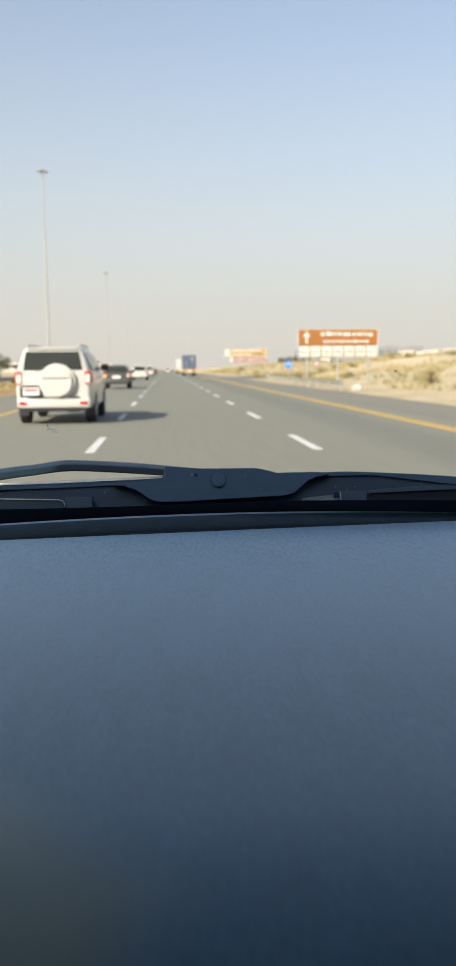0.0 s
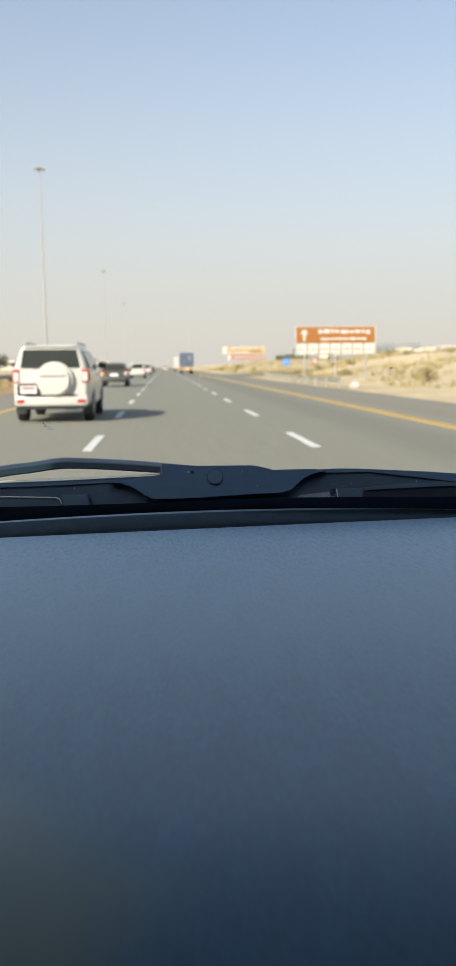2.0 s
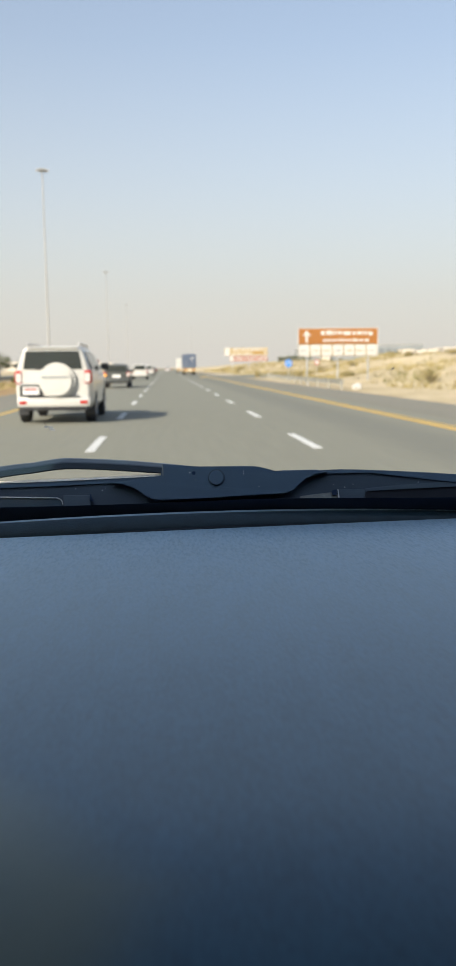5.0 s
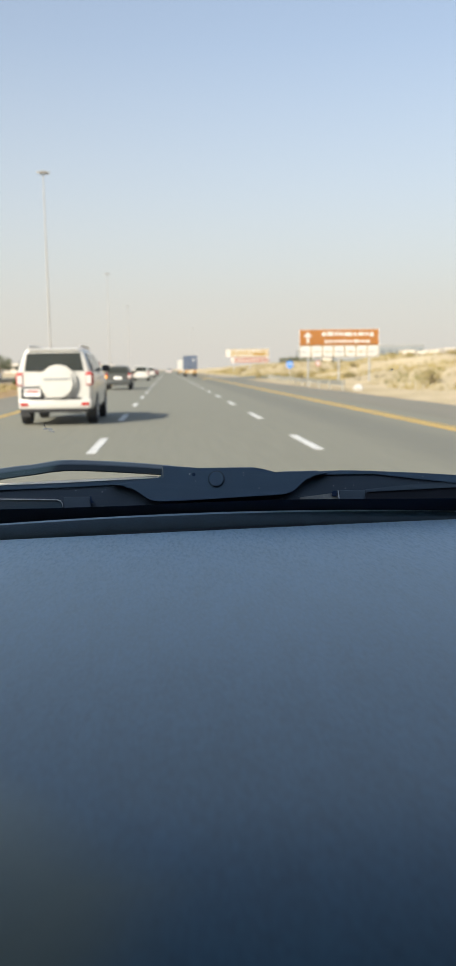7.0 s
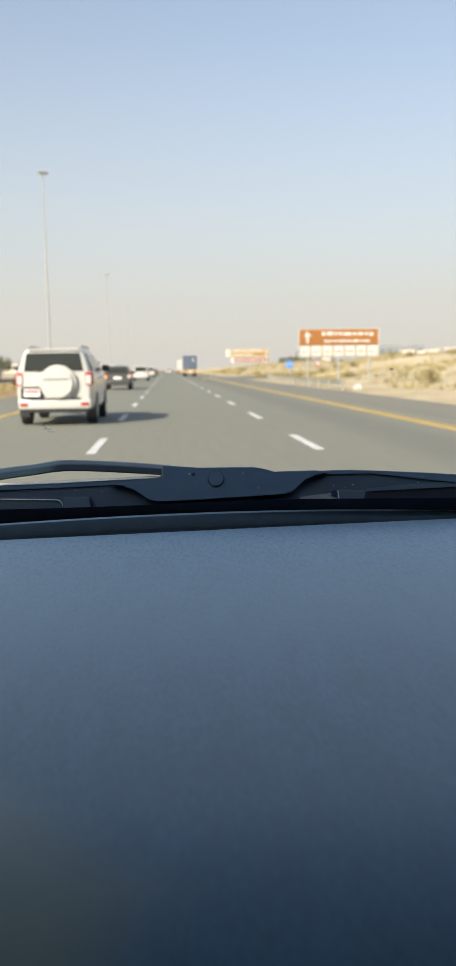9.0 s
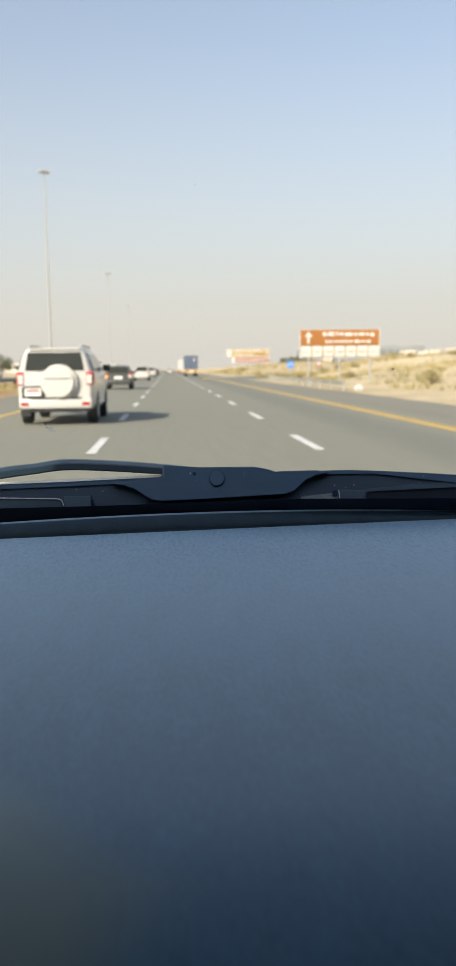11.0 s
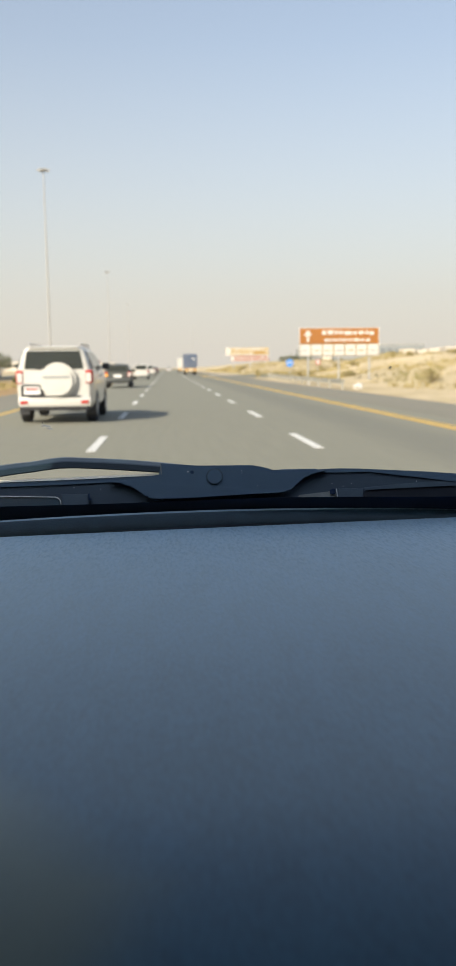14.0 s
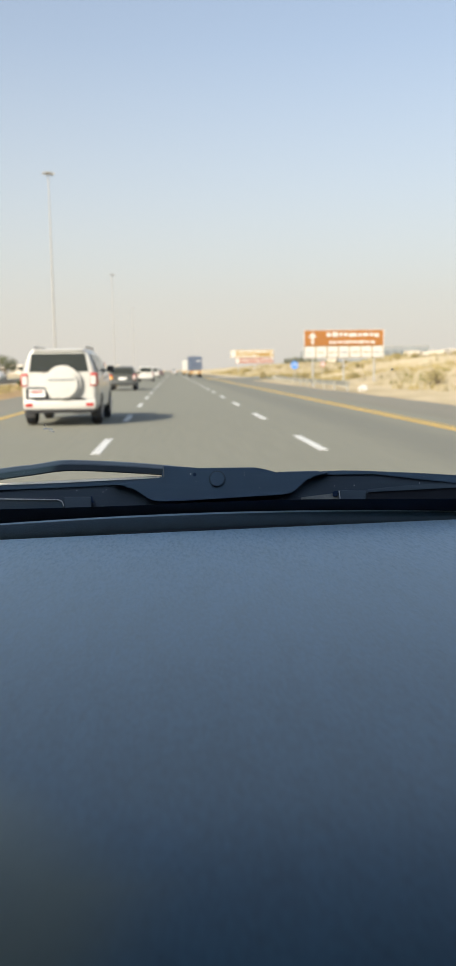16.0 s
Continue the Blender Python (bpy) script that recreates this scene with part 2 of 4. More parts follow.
def lit_corner(m, color, cover):
    """Paints the soft warm light on the seat's corner into the vinyl's colour, with an uneven edge."""
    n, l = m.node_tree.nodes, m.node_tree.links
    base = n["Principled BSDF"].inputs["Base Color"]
    untinted = base.links[0].from_socket

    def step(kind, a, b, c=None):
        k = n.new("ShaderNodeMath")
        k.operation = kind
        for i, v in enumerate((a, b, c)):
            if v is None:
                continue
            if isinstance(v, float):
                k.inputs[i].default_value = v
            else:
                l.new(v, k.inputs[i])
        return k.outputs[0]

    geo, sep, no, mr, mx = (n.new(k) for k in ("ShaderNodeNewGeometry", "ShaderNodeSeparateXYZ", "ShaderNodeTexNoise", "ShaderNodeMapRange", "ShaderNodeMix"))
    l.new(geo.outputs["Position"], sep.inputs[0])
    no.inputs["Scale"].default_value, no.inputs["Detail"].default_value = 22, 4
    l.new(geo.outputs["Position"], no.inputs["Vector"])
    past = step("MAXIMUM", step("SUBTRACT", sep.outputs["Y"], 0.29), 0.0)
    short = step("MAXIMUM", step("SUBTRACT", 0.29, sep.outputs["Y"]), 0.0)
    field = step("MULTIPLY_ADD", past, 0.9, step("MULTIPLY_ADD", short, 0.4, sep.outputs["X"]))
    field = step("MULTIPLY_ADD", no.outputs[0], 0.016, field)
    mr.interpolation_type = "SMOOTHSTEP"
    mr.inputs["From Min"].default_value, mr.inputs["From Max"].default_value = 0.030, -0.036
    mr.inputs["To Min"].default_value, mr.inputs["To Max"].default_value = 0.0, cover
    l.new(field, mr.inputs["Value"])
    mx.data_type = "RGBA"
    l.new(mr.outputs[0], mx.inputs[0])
    l.new(untinted, mx.inputs[6])
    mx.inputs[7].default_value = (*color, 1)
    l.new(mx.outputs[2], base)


# light patch near the seat, painted into the base colour
lit_corner(M_DASH, (0.190, 0.226, 0.186), 0.9)
M_RIM = mat("dashboard_lip", (0.011, 0.029, 0.040), 0.45, vary=0.22, scale=60, fine=500, bump=0.45)
M_LIPEDGE = mat("lip_edge_highlight", (0.23, 0.31, 0.37), 0.45, vary=0.2, scale=20, fine=700, bump=0.2)
M_FRIT = mat("black_glass_border", (0.021, 0.034, 0.064), 0.9, vary=0.05, spec=0.0)
M_COWL = mat("cowl_plastic", (0.018, 0.036, 0.056), 0.5, vary=0.18, scale=30, fine=700, bump=0.15)
M_ARM = mat("wiper_black_paint", (0.008, 0.017, 0.023), 0.28, vary=0.2, scale=40, fine=600, bump=0.08, spec=0.42)
M_PLATECOVER = mat("wiper_cover_plastic", (0.034, 0.067, 0.104), 0.5, vary=0.12, scale=30, fine=800, bump=0.12)
M_BLOCK = mat("dark_grey_plastic", (0.034, 0.054, 0.072), 0.5, vary=0.15, scale=30, fine=600, bump=0.1)
M_TRAYBLACK = mat("black_tray_plastic", (0.008, 0.010, 0.014), 0.6, vary=0.15, scale=30, fine=700, bump=0.1, spec=0.2)
M_PANEL = mat("dark_panel_plastic", (0.018, 0.032, 0.047), 0.5, vary=0.15, scale=30, fine=700, bump=0.12)
M_TRAYEDGE = mat("tray_edge_highlight", (0.46, 0.48, 0.48), 0.5, vary=0.3, scale=60, fine=400)
M_DULLMETAL = mat("dull_metal", (0.17, 0.175, 0.155), 0.5, 0.3, vary=0.3, scale=60, fine=400)
M_LINER = mat("dark_headliner", (0.045, 0.045, 0.047), 0.95, vary=0.06, scale=5, fine=200)
M_BODY = mat("silver_car_paint", (0.45, 0.45, 0.45), 0.35, 0.4, vary=0.05, scale=2, fine=20)
M_SPECK = mat("dry_dirt", (0.34, 0.31, 0.28), 0.9, vary=0.4, scale=200, fine=900)
M_SPECKPALE = mat("pale_dirt_smear", (0.45, 0.47, 0.48), 0.9, vary=0.3, scale=200, fine=900)
M_SEAL = mat("seal_painted_sunlit", (0.78, 0.74, 0.64), 0.8, vary=0.1, scale=30, fine=300)


def thin_film(name, color, cover):
    """Dried film on glass: mostly clear, and it scatters the light that comes through."""
    m = bpy.data.materials.new(name)
    m.use_nodes = True
    n, l = m.node_tree.nodes, m.node_tree.links
    n.remove(n["Principled BSDF"])
    mix, tr, tl, no, mul = (n.new(k) for k in ("ShaderNodeMixShader", "ShaderNodeBsdfTransparent", "ShaderNodeBsdfTranslucent", "ShaderNodeTexNoise", "ShaderNodeMath"))
    tl.inputs["Color"].default_value = (*color, 1)
    no.inputs["Scale"].default_value = 900
    mul.operation = "MULTIPLY"
    mul.inputs[1].default_value = cover * 2
    l.new(no.outputs[0], mul.inputs[0])
    l.new(mul.outputs[0], mix.inputs[0])
    l.new(tr.outputs[0], mix.inputs[1])
    l.new(tl.outputs[0], mix.inputs[2])
    l.new(mix.outputs[0], n["Material Output"].inputs["Surface"])
    return m


M_FILM = thin_film("dried_wash_smear", (0.58, 0.62, 0.66), 0.26)
M_PANE = window_glass("windscreen_glass", 0.02)
M_TINTED = window_glass("tinted_glass", 0.04, (0.45, 0.47, 0.46))


# ---- mesh helpers ----
def part(name, bm, material, parent=None, label="", smooth=False, crease=0):
    me = bpy.data.meshes.new(name)
    bmesh.ops.recalc_face_normals(bm, faces=bm.faces[:])
    if smooth:
        for f in bm.faces:
            f.smooth = True
    bm.to_mesh(me)
    bm.free()
    if crease:
        me.polygons.foreach_set("use_smooth", [True] * len(me.polygons))
        me.set_sharp_from_angle(angle=radians(crease))
    me.materials.append(material)
    ob = new(name, me)
    if parent is not None:
        ob.parent = parent
    if label:
        ob["label"] = label
    return ob


def share(name, ob, parent, m):
    """Another object on the same mesh."""
    o = new(name, ob.data)
    o.parent = parent
    o.matrix_basis = m
    return o


def thing(name, label, category, m=None, group="", kind=""):
    e = new(name)
    e.empty_display_size = 0.2
    if m is not None:
        e.matrix_basis = m
    return tagged(e, label, category, group, kind)


def box(bm, x0, x1, y0, y1, z0, z1, bevel=0.0):
    g = bmesh.ops.create_cube(bm, size=1.0)
    for v in g["verts"]:
        v.co = Vector(((x0 + x1) / 2 + v.co.x * (x1 - x0), (y0 + y1) / 2 + v.co.y * (y1 - y0), (z0 + z1) / 2 + v.co.z * (z1 - z0)))
    if bevel:
        es = list({e for v in g["verts"] for e in v.link_edges})
        bmesh.ops.bevel(bm, geom=es, offset=bevel, segments=2, affect="EDGES", profile=0.6)
    return bm


def boxes(*specs, bevel=0.0):
    bm = bmesh.new()
    for s in specs:
        box(bm, *s, bevel=bevel)
    return bm


def cyl(bm, p, axis, r, length, seg=20, r2=None, bevel=0.0):
    """Cylinder or cone that starts at p and runs along axis."""
    axis = Vector(axis).normalized()
    q = Vector((0, 0, 1)).rotation_difference(axis).to_matrix().to_4x4()
    m = Matrix.Translation(Vector(p) + axis * length / 2) @ q
    g = bmesh.ops.create_cone(bm, cap_ends=True, segments=seg, radius1=r, radius2=r if r2 is None else r2, depth=length, matrix=m)
    if bevel:
        es = [e for e in {e for v in g["verts"] for e in v.link_edges} if any(len(f.verts) > 4 for f in e.link_faces)]
        bmesh.ops.bevel(bm, geom=es, offset=bevel, segments=2, affect="EDGES")
    return bm


def prism(outline, thickness, to_world, bevel=0.0, seg=2):
    """A plate from a flat outline (a, b), with depth along the third axis; to_world maps (a, b, c) to a place."""
    bm = bmesh.new()
    front = [bm.verts.new((a, b, 0)) for a, b in outline]
    back = [bm.verts.new((a, b, thickness)) for a, b in outline]
    ff = bm.faces.new(front)
    bm.faces.new(list(reversed(back)))
    for i in range(len(front)):
        j = (i + 1) % len(front)
        bm.faces.new((front[i], back[i], back[j], front[j]))
    if bevel:
        bmesh.ops.bevel(bm, geom=list(ff.edges), offset=bevel, segments=seg, affect="EDGES", profile=0.5)
    bmesh.ops.triangulate(bm, faces=[f for f in bm.faces if len(f.verts) > 4])
    for v in bm.verts:
        v.co = to_world(*v.co)
    return bm


def sheet(us, vs, fn):
    """A grid of quads over us x vs, placed by fn(u, v)."""
    bm = bmesh.new()
    grid = [[bm.verts.new(fn(u, v)) for v in vs] for u in us]
    for i in range(len(us) - 1):
        for j in range(len(vs) - 1):
            bm.faces.new((grid[i][j], grid[i + 1][j], grid[i + 1][j + 1], grid[i][j + 1]))
    return bm


def smooth01(a):
    a = min(1.0, max(0.0, a))
    return a * a * (3 - 2 * a)


def spline(pts, n=6):
    """A smooth curve through a few (a, b) points."""
    out = []
    for i in range(len(pts) - 1):
        p0, p1, p2, p3 = (Vector(pts[max(0, min(len(pts) - 1, k))]) for k in (i - 1, i, i + 1, i + 2))
        for s in range(n):
            t = s / n
            out.append(tuple(0.5 * (2 * p1 + (p2 - p0) * t + (2 * p0 - 5 * p1 + 4 * p2 - p3) * t * t + (3 * p1 - p0 - 3 * p2 + p3) * t ** 3)))
    out.append(tuple(pts[-1]))
    return out


# ---- ground ----
ROAD_L, ROAD_R = -8.3, 9.75     # outer edges of the paved shoulders
RAMP_Y = 105.0


def ramp_x(y):
    return 8.0 + (y - RAMP_Y) ** 2 / 180.0


def ground_z(x, y):
    n1 = noise.noise((x * 0.05, y * 0.03, 1.0))
    n2 = noise.noise((x * 0.25, y * 0.18, 5.0))
    if x > ROAD_R - 0.6:
        a = x - ROAD_R
        h = 2.6 * smooth01((a - 2.0) / 21.0) * (1 + 0.15 * n1) + 0.35 * smooth01((a - 1.5) / 6) * n2 + 0.06 * smooth01(a / 2)
        if y > RAMP_Y - 30:
            if y < 235:
                d = abs(x - ramp_x(max(y, RAMP_Y))) - 8
                h *= smooth01(d / 14.0)
            if y > 320:
                h *= 1 - 0.35 * smooth01((y - 320) / 400)
        return h - 0.05 * (1 - smooth01(a / 1.5))
    if x < ROAD_L + 0.6:
        a = ROAD_L - x
        if -34.5 < x < -17.5:
            return -0.08
        k = 1.0 if x > -18 else smooth01((-34.5 - x) / 6)
        return (0.22 * smooth01(a / 3) * (1 - smooth01((a - 6.5) / 3)) + 0.12 * n2 * smooth01(a / 2) * smooth01((-17.5 - x) * -0.3 if x > -18 else 1)) * k - 0.05 * (1 - smooth01(a / 1.5))
    return -0.08


def axis_steps(stops):
    out = []
    for a, b, step in stops:
        k = max(1, round((b - a) / step))
        out += [a + (b - a) * i / k for i in range(k)]
    return out + [stops[-1][1]]


gx = axis_steps([(-4500, -600, 650), (-600, -80, 60), (-80, -35, 5), (-35, ROAD_L, 0.9), (ROAD_L, ROAD_R, 3.1), (ROAD_R, 60, 0.9), (60, 140, 5), (140, 600, 60), (600, 4500, 650)])
gy = axis_steps([(-400, -20, 60), (-20, 10, 5), (10, 120, 1.2), (120, 260, 2.5), (260, 700, 11), (700, 1500, 80), (1500, 4700, 400)])
ground = part("ground", sheet(gx, gy, lambda x, y: (x, y, ground_z(x, y))), M_SAND, smooth=True)
tagged(ground, "pale sandy desert ground rising to a low bank beside the road", "ground", kind="structure")


median = part("median_soil", sheet([-14.5 + 0.62 * i for i in range(11)], axis_steps([(5, 120, 2.4), (120, 420, 10)]), lambda x, y: (x, y, ground_z(x, y) + 0.025)), M_SOIL, smooth=True)
tagged(median, "strip of ochre dry soil between shoulder and guard rail", "soil", kind="structure")

# ---- road ----
road_y = axis_steps([(-60, 60, 10), (60, 300, 20), (300, 1600, 100)])


def strip(x0, x1, z, ys=None):
    return sheet([x0, x1], ys or road_y, lambda x, y: (x, y, z))


road = part("road", boxes((-5.6, 6.95, -60, 1600, -0.3, 0.0)), M_ASPHALT)
tagged(road, "straight grey asphalt highway with white lane dashes and yellow edge lines", "road", kind="structure")
shoulder_left = part("shoulder_left", boxes((ROAD_L, -5.6, -60, 1600, -0.3, -0.004)), M_SHOULDER)
tagged(shoulder_left, "dusty brownish asphalt shoulder beside the median", "shoulder", kind="structure")
shoulder_right = part("shoulder_right", boxes((6.95, ROAD_R, -60, 1600, -0.3, -0.004)), M_SHOULDER)
tagged(shoulder_right, "dusty brownish asphalt shoulder beside the sand bank", "shoulder", kind="structure")
far_road = part("far_carriageway", boxes((-34, -18, -60, 1600, -0.3, 0.0)), M_ASPHALT)
tagged(far_road, "grey asphalt carriageway on the far side of the median", "road", kind="structure")
part("edge_line", strip(-5.0, -4.78, 0.006), M_YELLOW_LINE, road, "solid yellow edge line")
part("edge_line", strip(5.80, 6.06, 0.006), M_YELLOW_LINE, road, "solid yellow edge line")
part("edge_line", strip(6.15, 6.24, 0.006), M_YELLOW_LINE, road, "thin yellow edge line")
DASH_START, DASH_CYCLE, DASH_LEN = 14.85 - 17.5, 8.75, 3.0
first_dash = None
for line_x in (-1.24, 2.44):
    for k in range(46):
        y = DASH_START + DASH_CYCLE * k
        if first_dash is None:
            first_dash = part("lane_dash", boxes((-0.075, 0.075, -DASH_LEN / 2, DASH_LEN / 2, 0.001, 0.007)), M_WHITE_LINE, road, "white lane dash")
            first_dash.matrix_basis = pose(line_x, y, 0)
        else:
            share("lane_dash", first_dash, road, pose(line_x, y, 0))

# exit ramp that leaves the road ahead
ramp_ys = [RAMP_Y + i * 4 for i in range(31)]


def along_ramp(o0, o1, z):
    return sheet([o0, o1], ramp_ys, lambda o, y: (max(ROAD_R - 0.02, ramp_x(y) + o) if z < 0.02 else ramp_x(y) + o, y, z + max(0, ground_z(ramp_x(y), y))))


ramp_road = part("exit_ramp", along_ramp(-4.5, 5.5, 0.012), M_ASPHALT)
tagged(ramp_road, "curved asphalt exit ramp branching off through the sand", "road", kind="structure")
part("edge_line", along_ramp(-3.6, -3.3, 0.03), M_YELLOW_LINE, ramp_road, "curved yellow edge line")
part("edge_line", along_ramp(3.6, 3.85, 0.03), M_YELLOW_LINE, ramp_road, "curved yellow edge line")
for k in range(9):
    y = RAMP_Y + 32 + k * 3.2
    x1 = max(7.4, ramp_x(y) - 4.2)
    part("hatch_stripe", sheet([0, 1], [0, 1], lambda a, b: (7.0 + (x1 - 7.0) * a, y + 1.0 * b + 1.2 * a, 0.03 if 7.0 + (x1 - 7.0) * a < 9 else 0.03)), M_WHITE_LINE, ramp_road, "white hatch stripe in the gore")


# ---- our own car: dashboard, cowl and wipers ----
car = thing("car", "silver car with a bare blue-grey vinyl dashboard and black wiper", "car", pose(0.3, 0.1, 0))
CAR = Vector((0.3, 0.1, 0))
EYE_HEIGHT = 1.31      # the camera's height over the road, from which the dashboard and the cowl are laid out


def car_part(name, bm, material, parent=None, label="", smooth=False):
    """Meshes given in world places become parts of the car."""
    for v in bm.verts:
        v.co -= CAR
    return part(name, bm, material, parent or car, label, smooth)


def edge_y(x):
    """Far edge of the dashboard's top: it bends away towards the car's middle."""
    return 0.9715 + 0.108 * x - 0.02 * x * x


def dash_z(x, y):
    near = max(0.0, 0.34 - y)
    return EYE_HEIGHT - 0.19 - 0.9 * near * near


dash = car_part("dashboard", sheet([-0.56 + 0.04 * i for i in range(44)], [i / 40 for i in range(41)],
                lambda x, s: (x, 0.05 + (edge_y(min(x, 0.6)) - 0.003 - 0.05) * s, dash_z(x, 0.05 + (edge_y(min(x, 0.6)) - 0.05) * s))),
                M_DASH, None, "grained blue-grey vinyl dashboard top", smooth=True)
car_part("dashboard_front", boxes((-0.56, 1.16, 0.02, 0.05, 0.55, 1.03)), M_RIM, dash, "dark dashboard front")


def rim_top(x):
    """Height of the lip: highest a little right of the seat."""
    return (-0.1733 - 0.082 * (x - 0.11) ** 2) * (edge_y(x) + 0.032)


rim_us = [-0.56 + 0.04 * i for i in range(33)]
rim_prof = [(0.009, None, -0.030), (0.0095, None, -0.006), (0.0105, 0.06, 0), (0.0165, 0.50, 0), (0.0215, 0.78, 0), (0.0262, 0.92, 0), (0.032, 1.0, 0), (0.036, 0.3, 0)]


def rim_place(x, k):
    dy, rise, off = rim_prof[k]
    y0 = edge_y(min(x, 0.6))
    zt = rim_top(min(x, 0.6))
    base = -0.19
    z = base + off if rise is None else base + (zt - base) * rise
    return (x, y0 + dy, EYE_HEIGHT + z)


car_part("dashboard_lip", sheet(rim_us, range(8), rim_place), M_RIM, dash, "dark raised lip along the far edge", True)

# pale strip paints the skylight's highlight on the lip's top edge
car_part("lip_edge", sheet(rim_us, [0, 1], lambda x, k: (x, edge_y(min(x, 0.6)) + (0.0262, 0.0318)[k], EYE_HEIGHT - 0.19 + (rim_top(min(x, 0.6)) + 0.19) * (0.92, 1.0)[k] + 0.0004)), M_LIPEDGE, dash, "rounded top edge of the lip with painted highlight", smooth=True)
# black strip laid in the seam to paint the gap's shade
car_part("gap_shade", sheet([-0.07 + 0.02 * i for i in range(13)], [0, 1], lambda x, k: (x, edge_y(x) - 0.003 + (0.0022 + 0.010 * math.sin(math.pi * (x + 0.08) / 0.27)) * k, EYE_HEIGHT - 0.1893)), M_TRAYBLACK, dash, "black strip for the shade in the gap at the lip")

# windscreen
GB = (1.045, EYE_HEIGHT - 0.188)
SLOPE = math.tan(radians(45))


def on_glass(x, y, lift=0.0):
    return (x, y - lift * 0.7, GB[1] + (GB[0] - y) * SLOPE - lift * 0.7)


pane = car_part("windscreen", sheet([-0.56, 0.3, 1.16], [1.045, 0.9, 0.75, 0.585], lambda x, y: on_glass(x, y)), M_PANE, None, "clear sloping windscreen")
pane.visible_shadow = False
car_part("glass_border", sheet([-0.56 + 0.043 * i for i in range(41)], [0, 1],
         lambda x, s: on_glass(x, 1.044 + 0.03 * (1 - s) - s * (0.0216 + 0.0046 * math.exp(-((x - 0.14) / 0.16) ** 2)), 0.002)), M_FRIT, pane, "black printed border of the glass")

def at_cowl(x, z, depth=0.0):
    """A place on the cowl beyond the glass: scaled out from the camera's eye to fit its view, leaning forward towards
    the top.
    """
    s = 1.0588 + (depth + 1.15 * (z + 0.165)) / 1.02
    return Vector((x * s, 1.02 * s, EYE_HEIGHT + z * s))


def cowl_plate(name, outline, material, back, thick, bevel, label, parent=None):
    return car_part(name, prism(outline, thick, lambda a, b, c: at_cowl(a, b, back + c), bevel), material, parent, label)


# trough behind everything, then the shallow boxes in it
cowl = cowl_plate("cowl", [(-0.30, -0.1395), (-0.20, -0.1363), (-0.1265, -0.1349), (-0.052, -0.1326), (0.0, -0.1312), (0.10, -0.128), (0.1415, -0.1280), (0.2149, -0.1278), (0.2931, -0.1317), (0.3644, -0.137), (0.50, -0.15), (0.50, -0.19), (-0.30, -0.19)],
                  M_COWL, 0.030, 0.02, 0.002, "black plastic cowl under the windscreen")
cowl_plate("cowl_ledge", [(-0.30, -0.1398), (-0.20, -0.1365), (-0.1265, -0.1351), (-0.052, -0.1328), (-0.004, -0.1314), (-0.004, -0.139), (-0.0671, -0.1393), (-0.1267, -0.1412), (-0.2005, -0.1427), (-0.30, -0.146)], M_PLATECOVER, 0.012, 0.015, 0.0012, "grey top edge of the cowl", cowl)
cowl_plate("cowl_ledge", spline([(0.172, -0.1300), (0.2149, -0.1274), (0.2931, -0.1313), (0.3644, -0.1366), (0.50, -0.149)], 4) + [(0.50, -0.166), (0.3647, -0.1470), (0.254, -0.1324), (0.195, -0.1312), (0.172, -0.1372)], M_PLATECOVER, 0.012, 0.015, 0.0012, "grey top edge of the cowl", cowl)
cowl_plate("cowl_panel", [(-0.30, -0.1430), (-0.20, -0.1402), (-0.1267, -0.1388), (-0.067, -0.1368), (-0.03, -0.1380), (-0.005, -0.150), (-0.005, -0.168), (-0.30, -0.168)], M_PANEL, 0.0155, 0.008, 0.0, "smooth dark panel in the cowl", cowl)
cowl_plate("cowl_panel", [(0.135, -0.1540), (0.150, -0.1390), (0.175, -0.1330), (0.205, -0.1312), (0.254, -0.1318), (0.3647, -0.1440), (0.50, -0.160), (0.50, -0.170), (0.3648, -0.1560), (0.2467, -0.160), (0.135, -0.166)], M_PANEL, 0.0155, 0.008, 0.0, "smooth dark panel in the cowl", cowl)
cowl_plate("cowl_box", [(-0.30, -0.1515), (-0.135, -0.1562), (-0.1300, -0.1585), (-0.1282, -0.163), (-0.1282, -0.175), (-0.30, -0.175)], M_RIM, 0.004, 0.02, 0.002, "rounded black tray", cowl)
cowl_plate("cowl_box", [(-0.127, -0.1530), (-0.0940, -0.1536), (-0.0935, -0.175), (-0.127, -0.175)], M_BLOCK, 0.010, 0.018, 0.0012, "small dark grey block", cowl)
cowl_plate("cowl_box", [(0.2137, -0.1523), (0.2465, -0.1535), (0.2465, -0.175), (0.2137, -0.175)], M_BLOCK, 0.010, 0.018, 0.0012, "small dark grey block", cowl)
cowl_plate("cowl_box", [(0.2467, -0.1522), (0.30, -0.1478), (0.3648, -0.1450), (0.50, -0.151), (0.50, -0.175), (0.2467, -0.175)], M_BLOCK, 0.014, 0.014, 0.0012, "dark grey rising ledge", cowl)
cowl_plate("cowl_box", spline([(0.2470, -0.1625), (0.2474, -0.1575), (0.2505, -0.1552), (0.2640, -0.1546), (0.3648, -0.1518), (0.50, -0.157)], 4) + [(0.50, -0.175), (0.2470, -0.175)], M_TRAYBLACK, 0.006, 0.016, 0.001, "rounded black tray", cowl)
